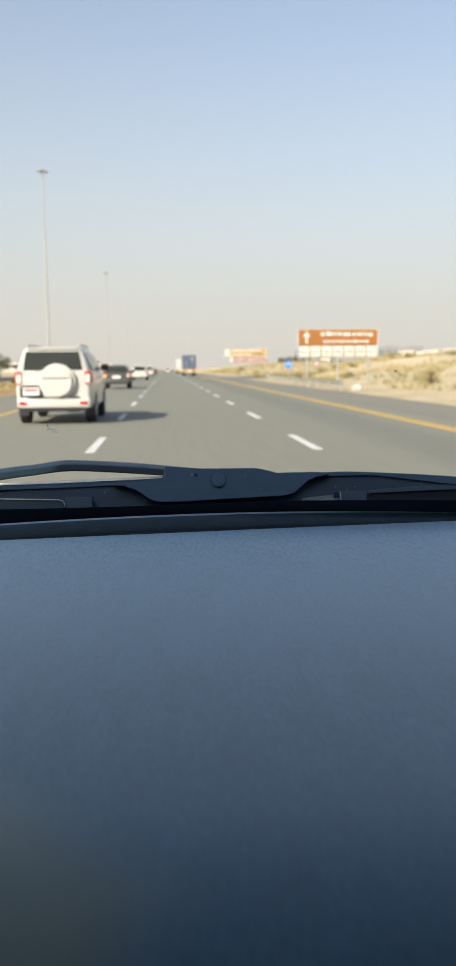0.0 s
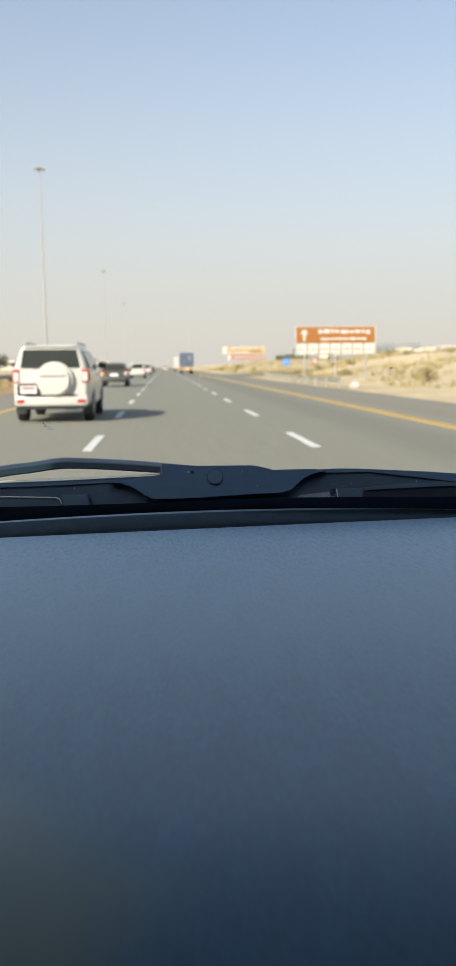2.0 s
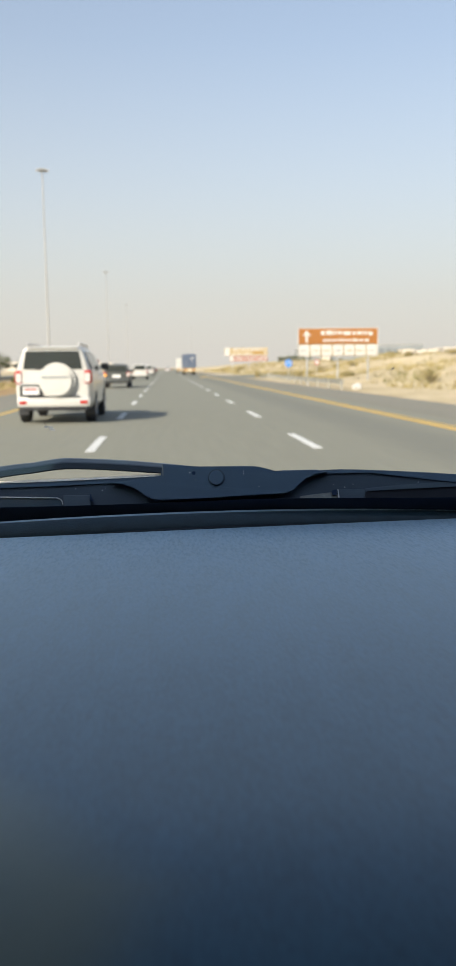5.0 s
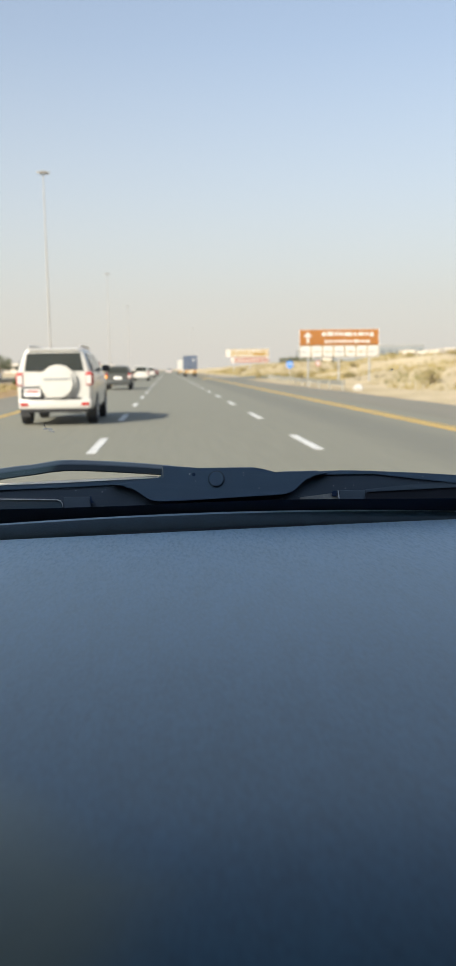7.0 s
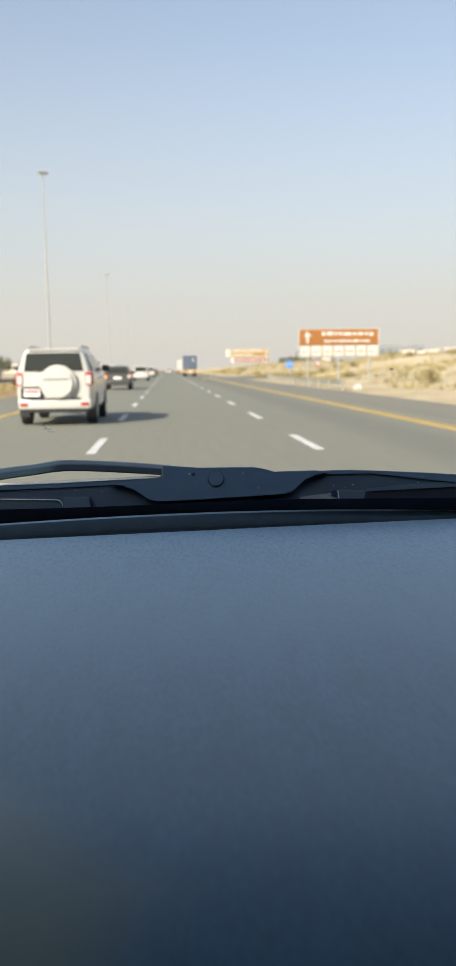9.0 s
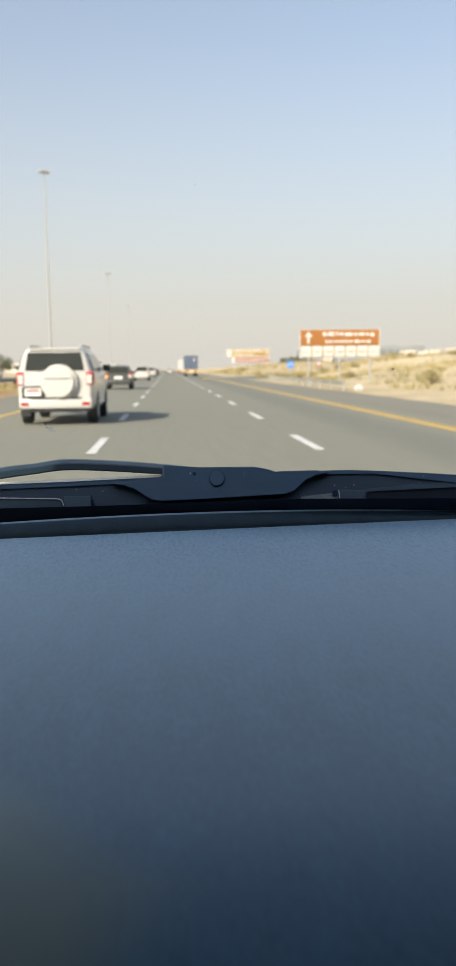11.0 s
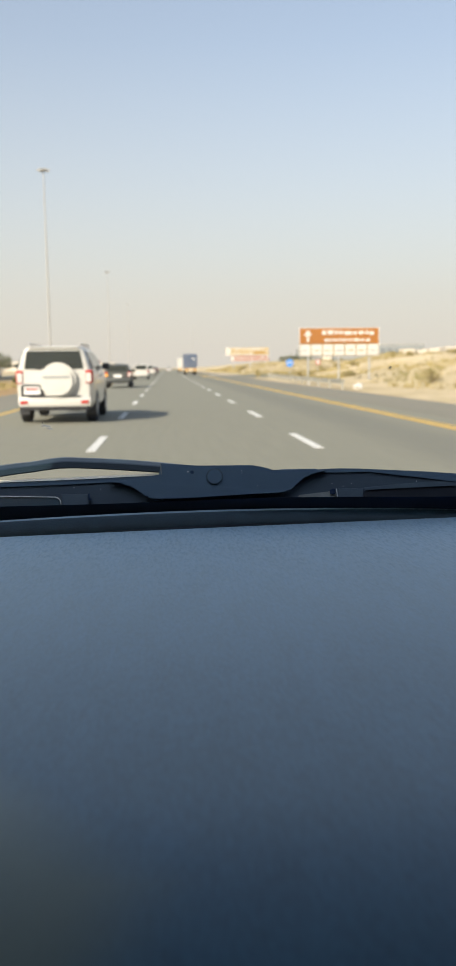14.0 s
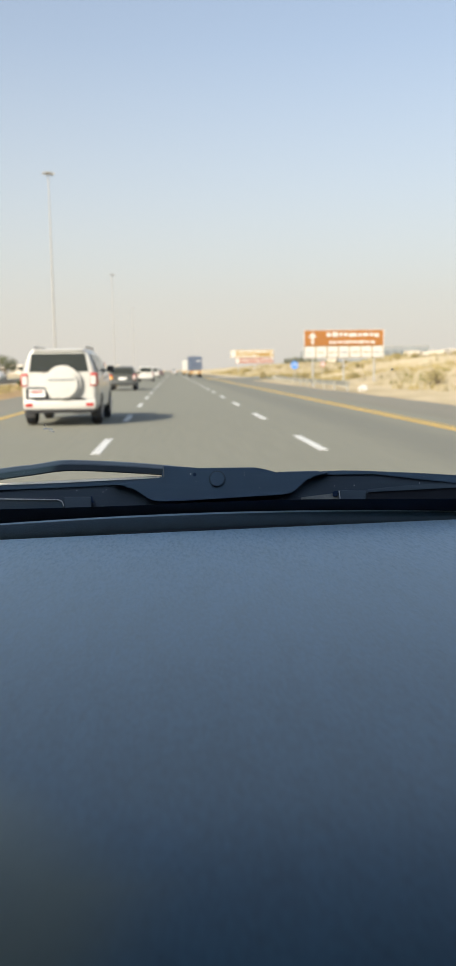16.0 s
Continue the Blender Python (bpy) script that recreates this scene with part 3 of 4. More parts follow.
tray_rim = [(0.2500, -0.1548), (0.2640, -0.1540), (0.3000, -0.1529), (0.3648, -0.1511), (0.50, -0.1563)]
cowl_plate("tray_edge", tray_rim + [(x, z - 0.0008) for x, z in reversed(tray_rim)], M_BLOCK, 0.003, 0.004, 0.0, "thin edge of the tray", cowl)
# seal along the ledge; its bright colour paints the sunlit edge
seal_line = [(-0.30, -0.1392), (-0.20, -0.1358), (-0.1265, -0.1344), (-0.052, -0.1321), (-0.007, -0.1307)]
car_part("edge_seal", sheet(range(5), [0, 1, 2], lambda i, k: at_cowl(seal_line[i][0], seal_line[i][1] - (0.0012, 0.0, 0.0)[k], 0.010) + Vector((0, (0.0, 0.0, 0.007)[k], (0.0, 0.0, 0.0006)[k]))), M_SEAL, cowl, "thin seal painted pale as if sunlit")
cowl_plate("metal_strip", [(0.165, -0.1602), (0.2095, -0.1556), (0.2118, -0.1606), (0.2118, -0.175), (0.160, -0.175)], M_DULLMETAL, 0.008, 0.004, 0.0005, "thin bright metal strip", cowl)

cowl_plate("clip", [(-0.0948, -0.1526), (-0.0930, -0.1526), (-0.0922, -0.1585), (-0.0905, -0.1592), (-0.0905, -0.1608), (-0.0940, -0.1608)], M_FRIT, 0.004, 0.008, 0.0, "small black clip", cowl)
cowl_plate("clip", [(0.2116, -0.1526), (0.2129, -0.1528), (0.2143, -0.1632), (0.2130, -0.1632)], M_GALV, 0.004, 0.008, 0.0, "small bright clip", cowl)
cowl_plate("clip", [(0.2040, -0.1545), (0.2075, -0.1528), (0.2105, -0.1530), (0.2105, -0.1600), (0.2045, -0.1600)], M_FRIT, 0.005, 0.008, 0.0004, "small black clip", cowl)

hub = cowl_plate("wiper_cover",
                 [(-0.006, -0.1168), (0.0386, -0.1207), (0.1055, -0.1212)] + spline([(0.1055, -0.1212), (0.1223, -0.1246), (0.1369, -0.1295)], 4)[1:]
                 + [(0.1415, -0.1273), (0.185, -0.1272), (0.198, -0.1303)] + spline([(0.1917, -0.1314), (0.1762, -0.1349), (0.1646, -0.144), (0.1531, -0.1538), (0.1415, -0.1559)], 4)
                 + [(0.0227, -0.1608)] + spline([(-0.0113, -0.161), (-0.0226, -0.1584), (-0.0337, -0.1505), (-0.0485, -0.1418), (-0.0671, -0.1391)], 4) + [(-0.006, -0.1325)],
                 M_PLATECOVER, 0.0, 0.028, 0.0018, "smooth grey cover over the wiper pivot")


def disc(x, z, r, k=28):
    return [(x + r * math.cos(2 * math.pi * i / k), z + r * math.sin(2 * math.pi * i / k)) for i in range(k)]


cowl_plate("cap_seat", disc(0.0604, -0.1349, 0.0104), M_RIM, -0.0010, 0.006, 0.0004, "dark ring round the pivot cap", hub)
cowl_plate("pivot_cap", disc(0.0604, -0.1349, 0.0092), M_PLATECOVER, -0.0050, 0.008, 0.0016, "round pivot cap", hub)
cowl_plate("hole", disc(0.0325, -0.1288, 0.0023, 12), M_FRIT, -0.0006, 0.004, 0.0, "small dark hole", hub)
cowl_plate("hole", disc(0.0275, -0.1280, 0.0009, 10), M_GALV, -0.0006, 0.004, 0.0, "tiny pale pit", hub)
# thin pale strip that paints the highlight on the tray's rim
tray_edge = [(-0.30, -0.1496), (-0.201, -0.1532), (-0.1345, -0.1556), (-0.1302, -0.1572), (-0.1282, -0.1600), (-0.1274, -0.1640)]
cowl_plate("tray_edge", tray_edge + [(x - 0.0004, z - 0.0011) for x, z in reversed(tray_edge)], M_TRAYEDGE, 0.002, 0.004, 0.0, "painted highlight along the tray edge", cowl)
cowl_plate("hub_edge", [(-0.0062, -0.1172), (-0.0050, -0.1172), (-0.0046, -0.1312), (-0.0058, -0.1318)], M_DULLMETAL, -0.0012, 0.003, 0.0, "pale edge of the cover", hub)

arm_top = spline([(-0.32, -0.134), (-0.1992, -0.1161), (-0.1624, -0.1123), (-0.1291, -0.1077), (-0.1033, -0.1082), (-0.0514, -0.1114), (-0.0028, -0.1161), (0.03, -0.120)], 5)
arm_bot = spline([(-0.32, -0.148), (-0.1999, -0.1303), (-0.163, -0.1258), (-0.1223, -0.1214), (-0.0667, -0.124), (-0.0053, -0.129), (0.01, -0.130)], 5)
arm_n = 40


def arm_at(line, s):
    k = s * (len(line) - 1)
    i = min(int(k), len(line) - 2)
    a, b = Vector(line[i]), Vector(line[i + 1])
    return a + (b - a) * (k - i)


ARM_SECTION = ((0.0, 0.002), (0.10, -0.003), (0.56, -0.005), (0.66, -0.003), (0.93, 0.006), (1.0, 0.010), (0.8, 0.016), (0.1, 0.016), (0.0, 0.002))


def arm_place(s, k):
    """Flat front, a ridge, and a top that slopes back."""
    rise, depth = ARM_SECTION[k]
    t, b = arm_at(arm_top, s), arm_at(arm_bot, s)
    p = b + (t - b) * rise
    return at_cowl(p.x, p.y, 0.008 + depth)


car_part("wiper_arm", sheet([i / arm_n for i in range(arm_n + 1)], range(9), arm_place), M_ARM, None, "black bent wiper arm")

# plain shell that closes the car
CX = 0.3     # middle of the car
WHEEL_Y = (1.45, -1.45)


def thick(ob, depth):
    """Gives a sheet its thickness."""
    mod = ob.modifiers.new("thickness", "SOLIDIFY")
    mod.thickness, mod.offset = depth, 0.0
    return ob


def sill_z(y):
    """Lower edge of the body side, with the wheel arches."""
    for c in WHEEL_Y:
        if abs(y - c) < 0.385:
            return 0.31 + math.sqrt(0.385 ** 2 - (y - c) ** 2)
    return 0.27 + 0.10 * smooth01((abs(y + 0.2) - 1.9) / 0.25)


def belt_z(y):
    return 1.035 - 0.02 * y if y < 1.1 else 1.013 - 0.20 * smooth01((y - 1.1) / 1.0)


def half_w(y, k):
    """Half the width of the lower body at k of its height."""
    return 0.885 - 0.13 * smooth01((abs(y + 0.2) - 1.45) / 0.75) + 0.030 * math.sin(math.pi * min(1, 0.15 + 0.85 * k)) - 0.012 * k


side_ys = [-2.32 + 0.04 * i for i in range(107)]
side_ks = [i / 8 for i in range(9)]
for s in (-1, 1):
    thick(car_part("body_side", sheet(side_ys, side_ks, lambda y, k: (CX + s * half_w(y, k), y, sill_z(y) + (belt_z(y) - sill_z(y)) * k)), M_BODY, None, "plain silver body side", True), 0.012)


def glasshouse(s, y, k):
    """A place on the cabin's side: k from the belt line to the roof's edge."""
    return (CX + s * (half_w(y, 1.0) - 0.075 * k * k - 0.02 * k), y, belt_z(y) + (1.572 - belt_z(y)) * k)


def side_piece(name, s, low, high, k0, k1, material, depth, label):
    ks = [k0 + (k1 - k0) * i / 6 for i in range(7)]
    return thick(car_part(name, sheet([i / 6 for i in range(7)], ks, lambda u, k: glasshouse(s, low[0] + (low[1] - low[0]) * u + (high[0] - low[0] + (high[1] - high[0] - low[1] + low[0]) * u) * k, k)),
                          material, None, label, True), depth)


PILLARS = (((1.03, 1.13), (0.53, 0.61)), ((-0.44, -0.31), (-0.42, -0.31)), ((-1.37, -1.27), (-1.33, -1.24)), ((-2.31, -2.06), (-2.06, -1.84)))
for s in (-1, 1):
    for low, high in PILLARS:
        side_piece("pillar", s, low, high, 0.0, 1.0, M_BODY, 0.045, "silver window pillar")
    for a, b in zip(PILLARS, PILLARS[1:]):
        w = side_piece("side_window", s, (b[0][1], a[0][0]), (b[1][1], a[1][0]), 0.0, 1.0, M_PANE if a is PILLARS[0] else M_TINTED, 0.004, "clear side window" if a is PILLARS[0] else "tinted side window")
        w.visible_shadow = False


def roof_place(x, y, z):
    u = (x - CX) / 0.80
    return (CX + u * (glasshouse(1, y, 1.0)[0] - CX + 0.01), y, z + 0.045 * (1 - u * u) + 0.03 * (1 - ((y + 0.72) / 1.35) ** 2) * (1 - u ** 4))


roof_xs, roof_ys = [CX + 0.8 * (i / 8 - 1) for i in range(17)], [-2.06 + 0.1325 * i for i in range(21)]
thick(car_part("roof", sheet(roof_xs, roof_ys, lambda x, y: roof_place(x, y, 1.585)), M_BODY, None, "plain silver roof", True), 0.02)
# unseen board, added to block the sun from the dashboard
car_part("sun_blocker", boxes((-0.500, -0.478, -0.34, 0.70, 1.312, 1.556), bevel=0.009), M_LINER, None, "unseen dark board that keeps sun off the dashboard")
car_part("headliner", boxes((-0.50, 1.10, -2.04, 0.57, 1.560, 1.572)), M_LINER, None, "dark headliner")
thick(car_part("bonnet", sheet([-1 + i / 8 for i in range(17)], [1.16 + 0.05 * i for i in range(16)],
      lambda u, y: (CX + u * half_w(y, 1.0), y, belt_z(y) + 0.004 + (1.10 - 0.33 * (y - 1.16) - 0.10 * smooth01((y - 1.6) / 0.35) - belt_z(y)) * (1 - u ** 4))), M_BODY, None, "sloping silver bonnet", True), 0.01)
NOSE = ((1.90, 0.86), (1.925, 0.80), (1.935, 0.62), (1.94, 0.46), (1.90, 0.33))
thick(car_part("front_bumper", sheet([-1 + i / 8 for i in range(17)], range(5), lambda u, k: (CX + u * (half_w(1.9, 1.0) + 0.02), NOSE[k][0] - 0.07 * u * u, NOSE[k][1])), M_BODY, None, "plain silver front", True), 0.012)
tailgate = thick(car_part("tailgate", sheet([-1 + i / 8 for i in range(17)], range(4), lambda u, k: (CX + u * half_w(-2.3, 0.6), (-2.28, -2.34, -2.335, -2.31)[k] + 0.06 * u * u, (0.34, 0.50, 0.78, 1.08)[k])), M_BODY, None, "plain silver tail", True), 0.012)
rear_pane = thick(car_part("rear_window", sheet([-1 + i / 6 for i in range(13)], [0, 0.5, 1], lambda u, k: (CX + u * (0.70 - 0.03 * k), -2.30 + 0.24 * k + 0.05 * u * u, 1.08 + 0.50 * k)), M_TINTED, tailgate, "tinted rear window", True), 0.004)
rear_pane.visible_shadow = False
car_part("cabin_lining", boxes((-0.55, -0.52, -2.2, 0.95, 0.33, 0.99), (1.12, 1.15, -2.2, 0.95, 0.33, 0.99), (-0.52, 1.12, -2.2, -2.17, 0.33, 1.02), (-0.52, 1.12, -2.17, 1.0, 0.30, 0.33), bevel=0.01), M_LINER, None, "dark cabin lining")
car_part("bulkhead", boxes((-0.52, 1.12, 1.0, 1.03, 0.33, 1.0)), M_LINER, None, "dark bulkhead")
for wx, s in ((CX - 0.77, -1), (CX + 0.77, 1)):
    for wy in WHEEL_Y:
        w = bmesh.new()
        cyl(w, (wx - 0.1, wy, 0.31), (1, 0, 0), 0.31, 0.2, 32, bevel=0.03)
        tyre = car_part("wheel", w, M_RUBBER, None, "black tyre")
        w = bmesh.new()
        cyl(w, (wx + s * 0.085, wy, 0.31), (s, 0, 0), 0.20, 0.025, 24, bevel=0.008)
        for k in range(5):
            a = k * math.pi * 0.4
            cyl(w, (wx + s * 0.108, wy, 0.31), (0, math.cos(a), math.sin(a)), 0.028, 0.18, 8)
        car_part("rim", w, M_ALLOY, tyre, "grey alloy rim")

# dirt on the glass
def speck(x, y, r, material, squash=0.5, spin=0.0, k=7):
    bm = bmesh.new()
    ring = []
    rnd = random.Random(int(1e4 * (x + 2 * y)))
    for i in range(k):
        a = 2 * math.pi * i / k
        rr = r * (0.6 + 0.6 * rnd.random())
        u, v = rr * math.cos(a), rr * squash * math.sin(a)
        u, v = u * math.cos(spin) - v * math.sin(spin), u * math.sin(spin) + v * math.cos(spin)
        ring.append((u, v))
    for lift in (0.0005, 0.0016):
        bm.faces.new([bm.verts.new(on_glass(x + u, y - v, lift)) for u, v in ring])
    return car_part("dirt_speck", bm, material, pane, "dried dirt speck")


# ---- vehicles ----
def hull(stations):
    """Car body from stations along y: (y, floor, belt, top, half width, half width of the top)."""
    bm = bmesh.new()
    rings = []
    for y, zf, zb, zt, w, wt in stations:
        pts = [(w * 0.90, zf), (w * 0.985, zf + 0.10), (w, (zf + zb) / 2), (w * 0.985, zb), ((w + wt) / 2 * 0.985, (zb + zt) / 2 + 0.02), (wt, zt - 0.07), (wt * 0.90, zt - 0.015), (wt * 0.5, zt)]
        ring = [(x, z) for x, z in pts] + [(-x, z) for x, z in reversed(pts)]
        rings.append([bm.verts.new((x, y, z)) for x, z in ring])
    n = len(rings[0])
    for a, b in zip(rings, rings[1:]):
        for i in range(n):
            j = (i + 1) % n
            bm.faces.new((a[i], a[j], b[j], b[i]))
    bm.faces.new(rings[0])
    bm.faces.new(list(reversed(rings[-1])))
    bmesh.ops.recalc_face_normals(bm, faces=bm.faces[:])
    sharp = [e for e in bm.edges if len(e.link_faces) == 2 and e.calc_face_angle(0) > radians(35)]
    bmesh.ops.bevel(bm, geom=sharp, offset=0.045, segments=3, affect="EDGES", profile=0.5, clamp_overlap=True)
    return bm


def quad_slab(pts, lift):
    """A thin pane through four places, with a little depth along lift."""
    bm = bmesh.new()
    d = Vector(lift)
    lo, hi = [bm.verts.new(Vector(p) - d * 0.3) for p in pts], [bm.verts.new(Vector(p) + d) for p in pts]
    bm.faces.new(hi)
    bm.faces.new(list(reversed(lo)))
    for i in range(4):
        j = (i + 1) % 4
        bm.faces.new((lo[i], lo[j], hi[j], hi[i]))
    return bm


def wheel_parts(owner, x, y, r, width):
    bm = bmesh.new()
    cyl(bm, (x - width / 2, y, r), (1, 0, 0), r, width, 28, bevel=0.03)
    tyre = part("wheel", bm, M_RUBBER, owner, "black tyre", crease=35)
    bm = bmesh.new()
    s = 1 if x > 0 else -1
    cyl(bm, (x + s * (width / 2 - 0.02), y, r), (s, 0, 0), r * 0.62, 0.03, 24, bevel=0.01)
    for k in range(6):
        a = k * math.pi / 3
        cyl(bm, (x + s * width / 2, y, r), (0, math.cos(a), math.sin(a)), 0.025, r * 0.6, 6)
    part("rim", bm, M_ALLOY, tyre, "grey alloy rim")


def vehicle(name, label, category, paint, m, L, W, H, belt, kind="suv", group="", detail=True, amber=1, lamp_w=0.10, plate_w=0.38):
    """A passenger car with its rear at y = 0, facing +y."""
    e = thing(name, label, category, m, group)
    w = W / 2
    if kind == "suv":
        st = [(0.0, 0.50, belt, H - 0.06, w * 0.89, w * 0.73), (0.10, 0.42, belt, H - 0.02, w * 0.96, w * 0.75), (0.45, 0.36, belt, H, w, w * 0.76),
              (L * 0.40, 0.34, belt, H, w, w * 0.76), (L * 0.58, 0.34, belt, H - 0.06, w, w * 0.73), (L * 0.70, 0.34, belt - 0.01, belt + 0.10, w, w * 0.80),
              (L * 0.93, 0.36, belt - 0.08, belt - 0.02, w * 0.97, w * 0.75), (L, 0.42, belt - 0.25, belt - 0.16, w * 0.85, w * 0.65)]
    else:
        st = [(0.0, 0.40, belt - 0.05, belt, w * 0.92, w * 0.72), (0.12, 0.34, belt, belt + 0.06, w * 0.98, w * 0.74), (L * 0.17, 0.30, belt, belt + 0.10, w, w * 0.74),
              (L * 0.33, 0.30, belt, H, w, w * 0.70), (L * 0.52, 0.30, belt, H, w, w * 0.70), (L * 0.70, 0.30, belt - 0.02, belt + 0.06, w, w * 0.74), (L, 0.36, belt - 0.25, belt - 0.16, w * 0.88, w * 0.65)]
    body = part("body", hull(st), paint, e, crease=42)
    # rear window
    if kind == "suv":
        y0, z0, z1, w0, w1 = 0.0, belt + 0.05, H - 0.12, w * 0.75, w * 0.67
        part("rear_window", quad_slab([(-w0, y0 - 0.004, z0), (w0, y0 - 0.004, z0), (w1, y0 - 0.004, z1), (-w1, y0 - 0.004, z1)], (0, -0.012, 0)), M_CARGLASS, e, "dark rear window")
    else:
        part("rear_window", quad_slab([(-w * 0.66, L * 0.185, belt + 0.13), (w * 0.66, L * 0.185, belt + 0.13), (w * 0.60, L * 0.315, H - 0.05), (-w * 0.60, L * 0.315, H - 0.05)], (0, -0.02, 0.02)), M_CARGLASS, e, "dark rear window")
    # side windows
    ends = [(0.22, L * 0.22), (L * 0.235, L * 0.39), (L * 0.405, L * 0.58)] if kind == "suv" else [(L * 0.27, L * 0.40), (L * 0.42, L * 0.56)]
    for s in (-1, 1):
        for k, (a, b) in enumerate(ends):
            last = k == len(ends) - 1
            zt = H - 0.14
            part("side_window", quad_slab([(s * w * 0.975, a, belt + 0.05), (s * w * 0.975, b + (L * 0.07 if last else 0), belt + 0.05), (s * w * 0.785, b, zt - (0.05 if last else 0)), (s * w * 0.785, a + 0.04, zt)], (s * 0.022, 0, 0.006)), M_CARGLASS, e, "dark side window")
    lw = lamp_w if kind == "suv" else 0.2
    for s in (-1, 1):
        lamp = part("tail_lamp", boxes((s * w * 0.87 - lw / 2, s * w * 0.87 + lw / 2, -0.025, 0.12, belt - 0.30, belt + 0.02), bevel=0.02), M_TAILRED, e, "red tail lamp")
        if detail:
            part("lamp_wing", boxes((s * w * 0.945 - 0.035, s * w * 0.945 + 0.035, 0.03, 0.24, belt - 0.27, belt + 0.0), bevel=0.015), M_TAILRED, lamp, "red side lens")
            # the larger white lens also paints sun glare on the lamp
            low, high = (0.25, 0.10) if s == amber else (0.27, 0.05)
            part("indicator", boxes((s * w * 0.87 - lw * 0.42, s * w * 0.87 + lw * 0.42, -0.034, 0.05, belt - low, belt - high), bevel=0.01), M_TAILAMBER if s == amber else M_SIGNWHITE, lamp, "lit amber indicator" if s == amber else "clear lens, whitened to paint sun glare")
    part("rear_bumper", boxes((-w * 0.935, w * 0.935, -0.10, 0.30, 0.40, 0.66), bevel=0.09), paint, e, crease=50)
    part("bumper_skirt", boxes((-w * 0.86, w * 0.86, -0.05, 0.2, 0.32, 0.42), bevel=0.03), M_BLACKPLASTIC, e, "black plastic skirt")
    plate_x = -0.285 * W if (kind == "suv" and detail and paint is M_PAINTWHITE) else 0.0
    plate_z = 0.80 if kind == "suv" else belt - 0.22
    pl = part("number_plate", boxes((plate_x - plate_w / 2, plate_x + plate_w / 2, -0.07 if plate_w > 0.5 else -0.04, 0.02, plate_z - 0.09, plate_z + 0.09)), M_PLATE, e, "pale number plate")
    part("plate_bar", boxes((plate_x - 0.15, plate_x + 0.15, -0.046, -0.03, plate_z + 0.0, plate_z + 0.06)), M_PLATEBAR, pl, "dull red strip")
    for wy in (L * 0.19, L * 0.79):
        for s in (-1, 1):
            wheel_parts(e, s * (w - 0.125), wy, 0.365 if kind == "suv" else 0.32, 0.24)
    for s in (-1, 1):
        part("mirror", boxes((s * (w + 0.02) - 0.10 if s < 0 else w, s * (w + 0.02) + 0.22 - 0.12 if s < 0 else w + 0.20, L * 0.57, L * 0.57 + 0.09, belt + 0.02, belt + 0.20), bevel=0.03), M_BLACKPLASTIC if detail else paint, e, "door mirror")
        for wy in (L * 0.19, L * 0.79):
            bm = bmesh.new()
            cyl(bm, (s * (w - 0.02), wy, 0.37), (s, 0, 0), 0.42, 0.024, 26)
            for v in bm.verts:
                v.co.z = max(v.co.z, 0.36)
            part("wheel_arch", bm, M_BLACKPLASTIC, e, "dark wheel arch")
    return e


white_suv = vehicle("suv", "white off-road car with a spare wheel on its tail", "car", M_PAINTWHITE, pose(-2.70, 20.45, 0.004), 4.75, 1.87, 1.86, 1.26, lamp_w=0.15, amber=0)
bm = bmesh.new()
cyl(bm, (0.10, 0.02, 1.03), (0, -1, 0), 0.43, 0.21, 48, bevel=0.08)
spare = part("spare_wheel_cover", bm, M_PAINTWHITE, white_suv, "round white spare wheel cover", crease=50)
part("cover_band", boxes((-0.24, 0.38, -0.205, -0.15, 1.10, 1.14), bevel=0.008), M_GREYWALL, spare, "grey trim bar")
part("cover_emblem", boxes((-0.08, 0.24, -0.197, -0.15, 0.80, 0.97), bevel=0.012), M_PAINTWHITE, spare, "raised field on the cover")
part("rear_wiper", boxes((-0.40, 0.12, -0.045, -0.015, 1.335, 1.352), (-0.42, -0.36, -0.05, -0.01, 1.31, 1.36), bevel=0.004), M_BLACKPLASTIC, white_suv, "black rear wiper")
part("bumper_step", boxes((-0.62, 0.62, -0.125, 0.0, 0.648, 0.672), bevel=0.008), M_BLACKPLASTIC, white_suv, "grey step pad on the bumper")
part("rear_axle", boxes((-0.62, 0.62, 0.78, 1.02, 0.28, 0.44), (0.30, 0.62, 0.02, 0.50, 0.30, 0.40), bevel=0.03), M_BLACKPLASTIC, white_suv, "dark axle and silencer")
for s in (-1, 1):
    for dy in (1.75, 2.75):
        part("door_handle", boxes((s * 0.935 - 0.02, s * 0.935 + 0.02, dy - 0.11, dy + 0.11, 1.11, 1.15), bevel=0.01), M_PAINTWHITE, white_suv)
    part("mud_flap", boxes((s * 0.80 - 0.12, s * 0.80 + 0.12, 0.46, 0.48, 0.20, 0.52)), M_BLACKPLASTIC, white_suv, "black mud flap")
part("plate_recess", boxes((-0.80, -0.25, -0.02, 0.01, 0.66, 0.91), bevel=0.008), M_BLACKPLASTIC, white_suv, "black plate recess")
part("plate_trim", boxes((-0.78, -0.27, -0.05, 0.0, 0.93, 0.97), bevel=0.01), M_ALLOY, white_suv, "chrome trim bar")
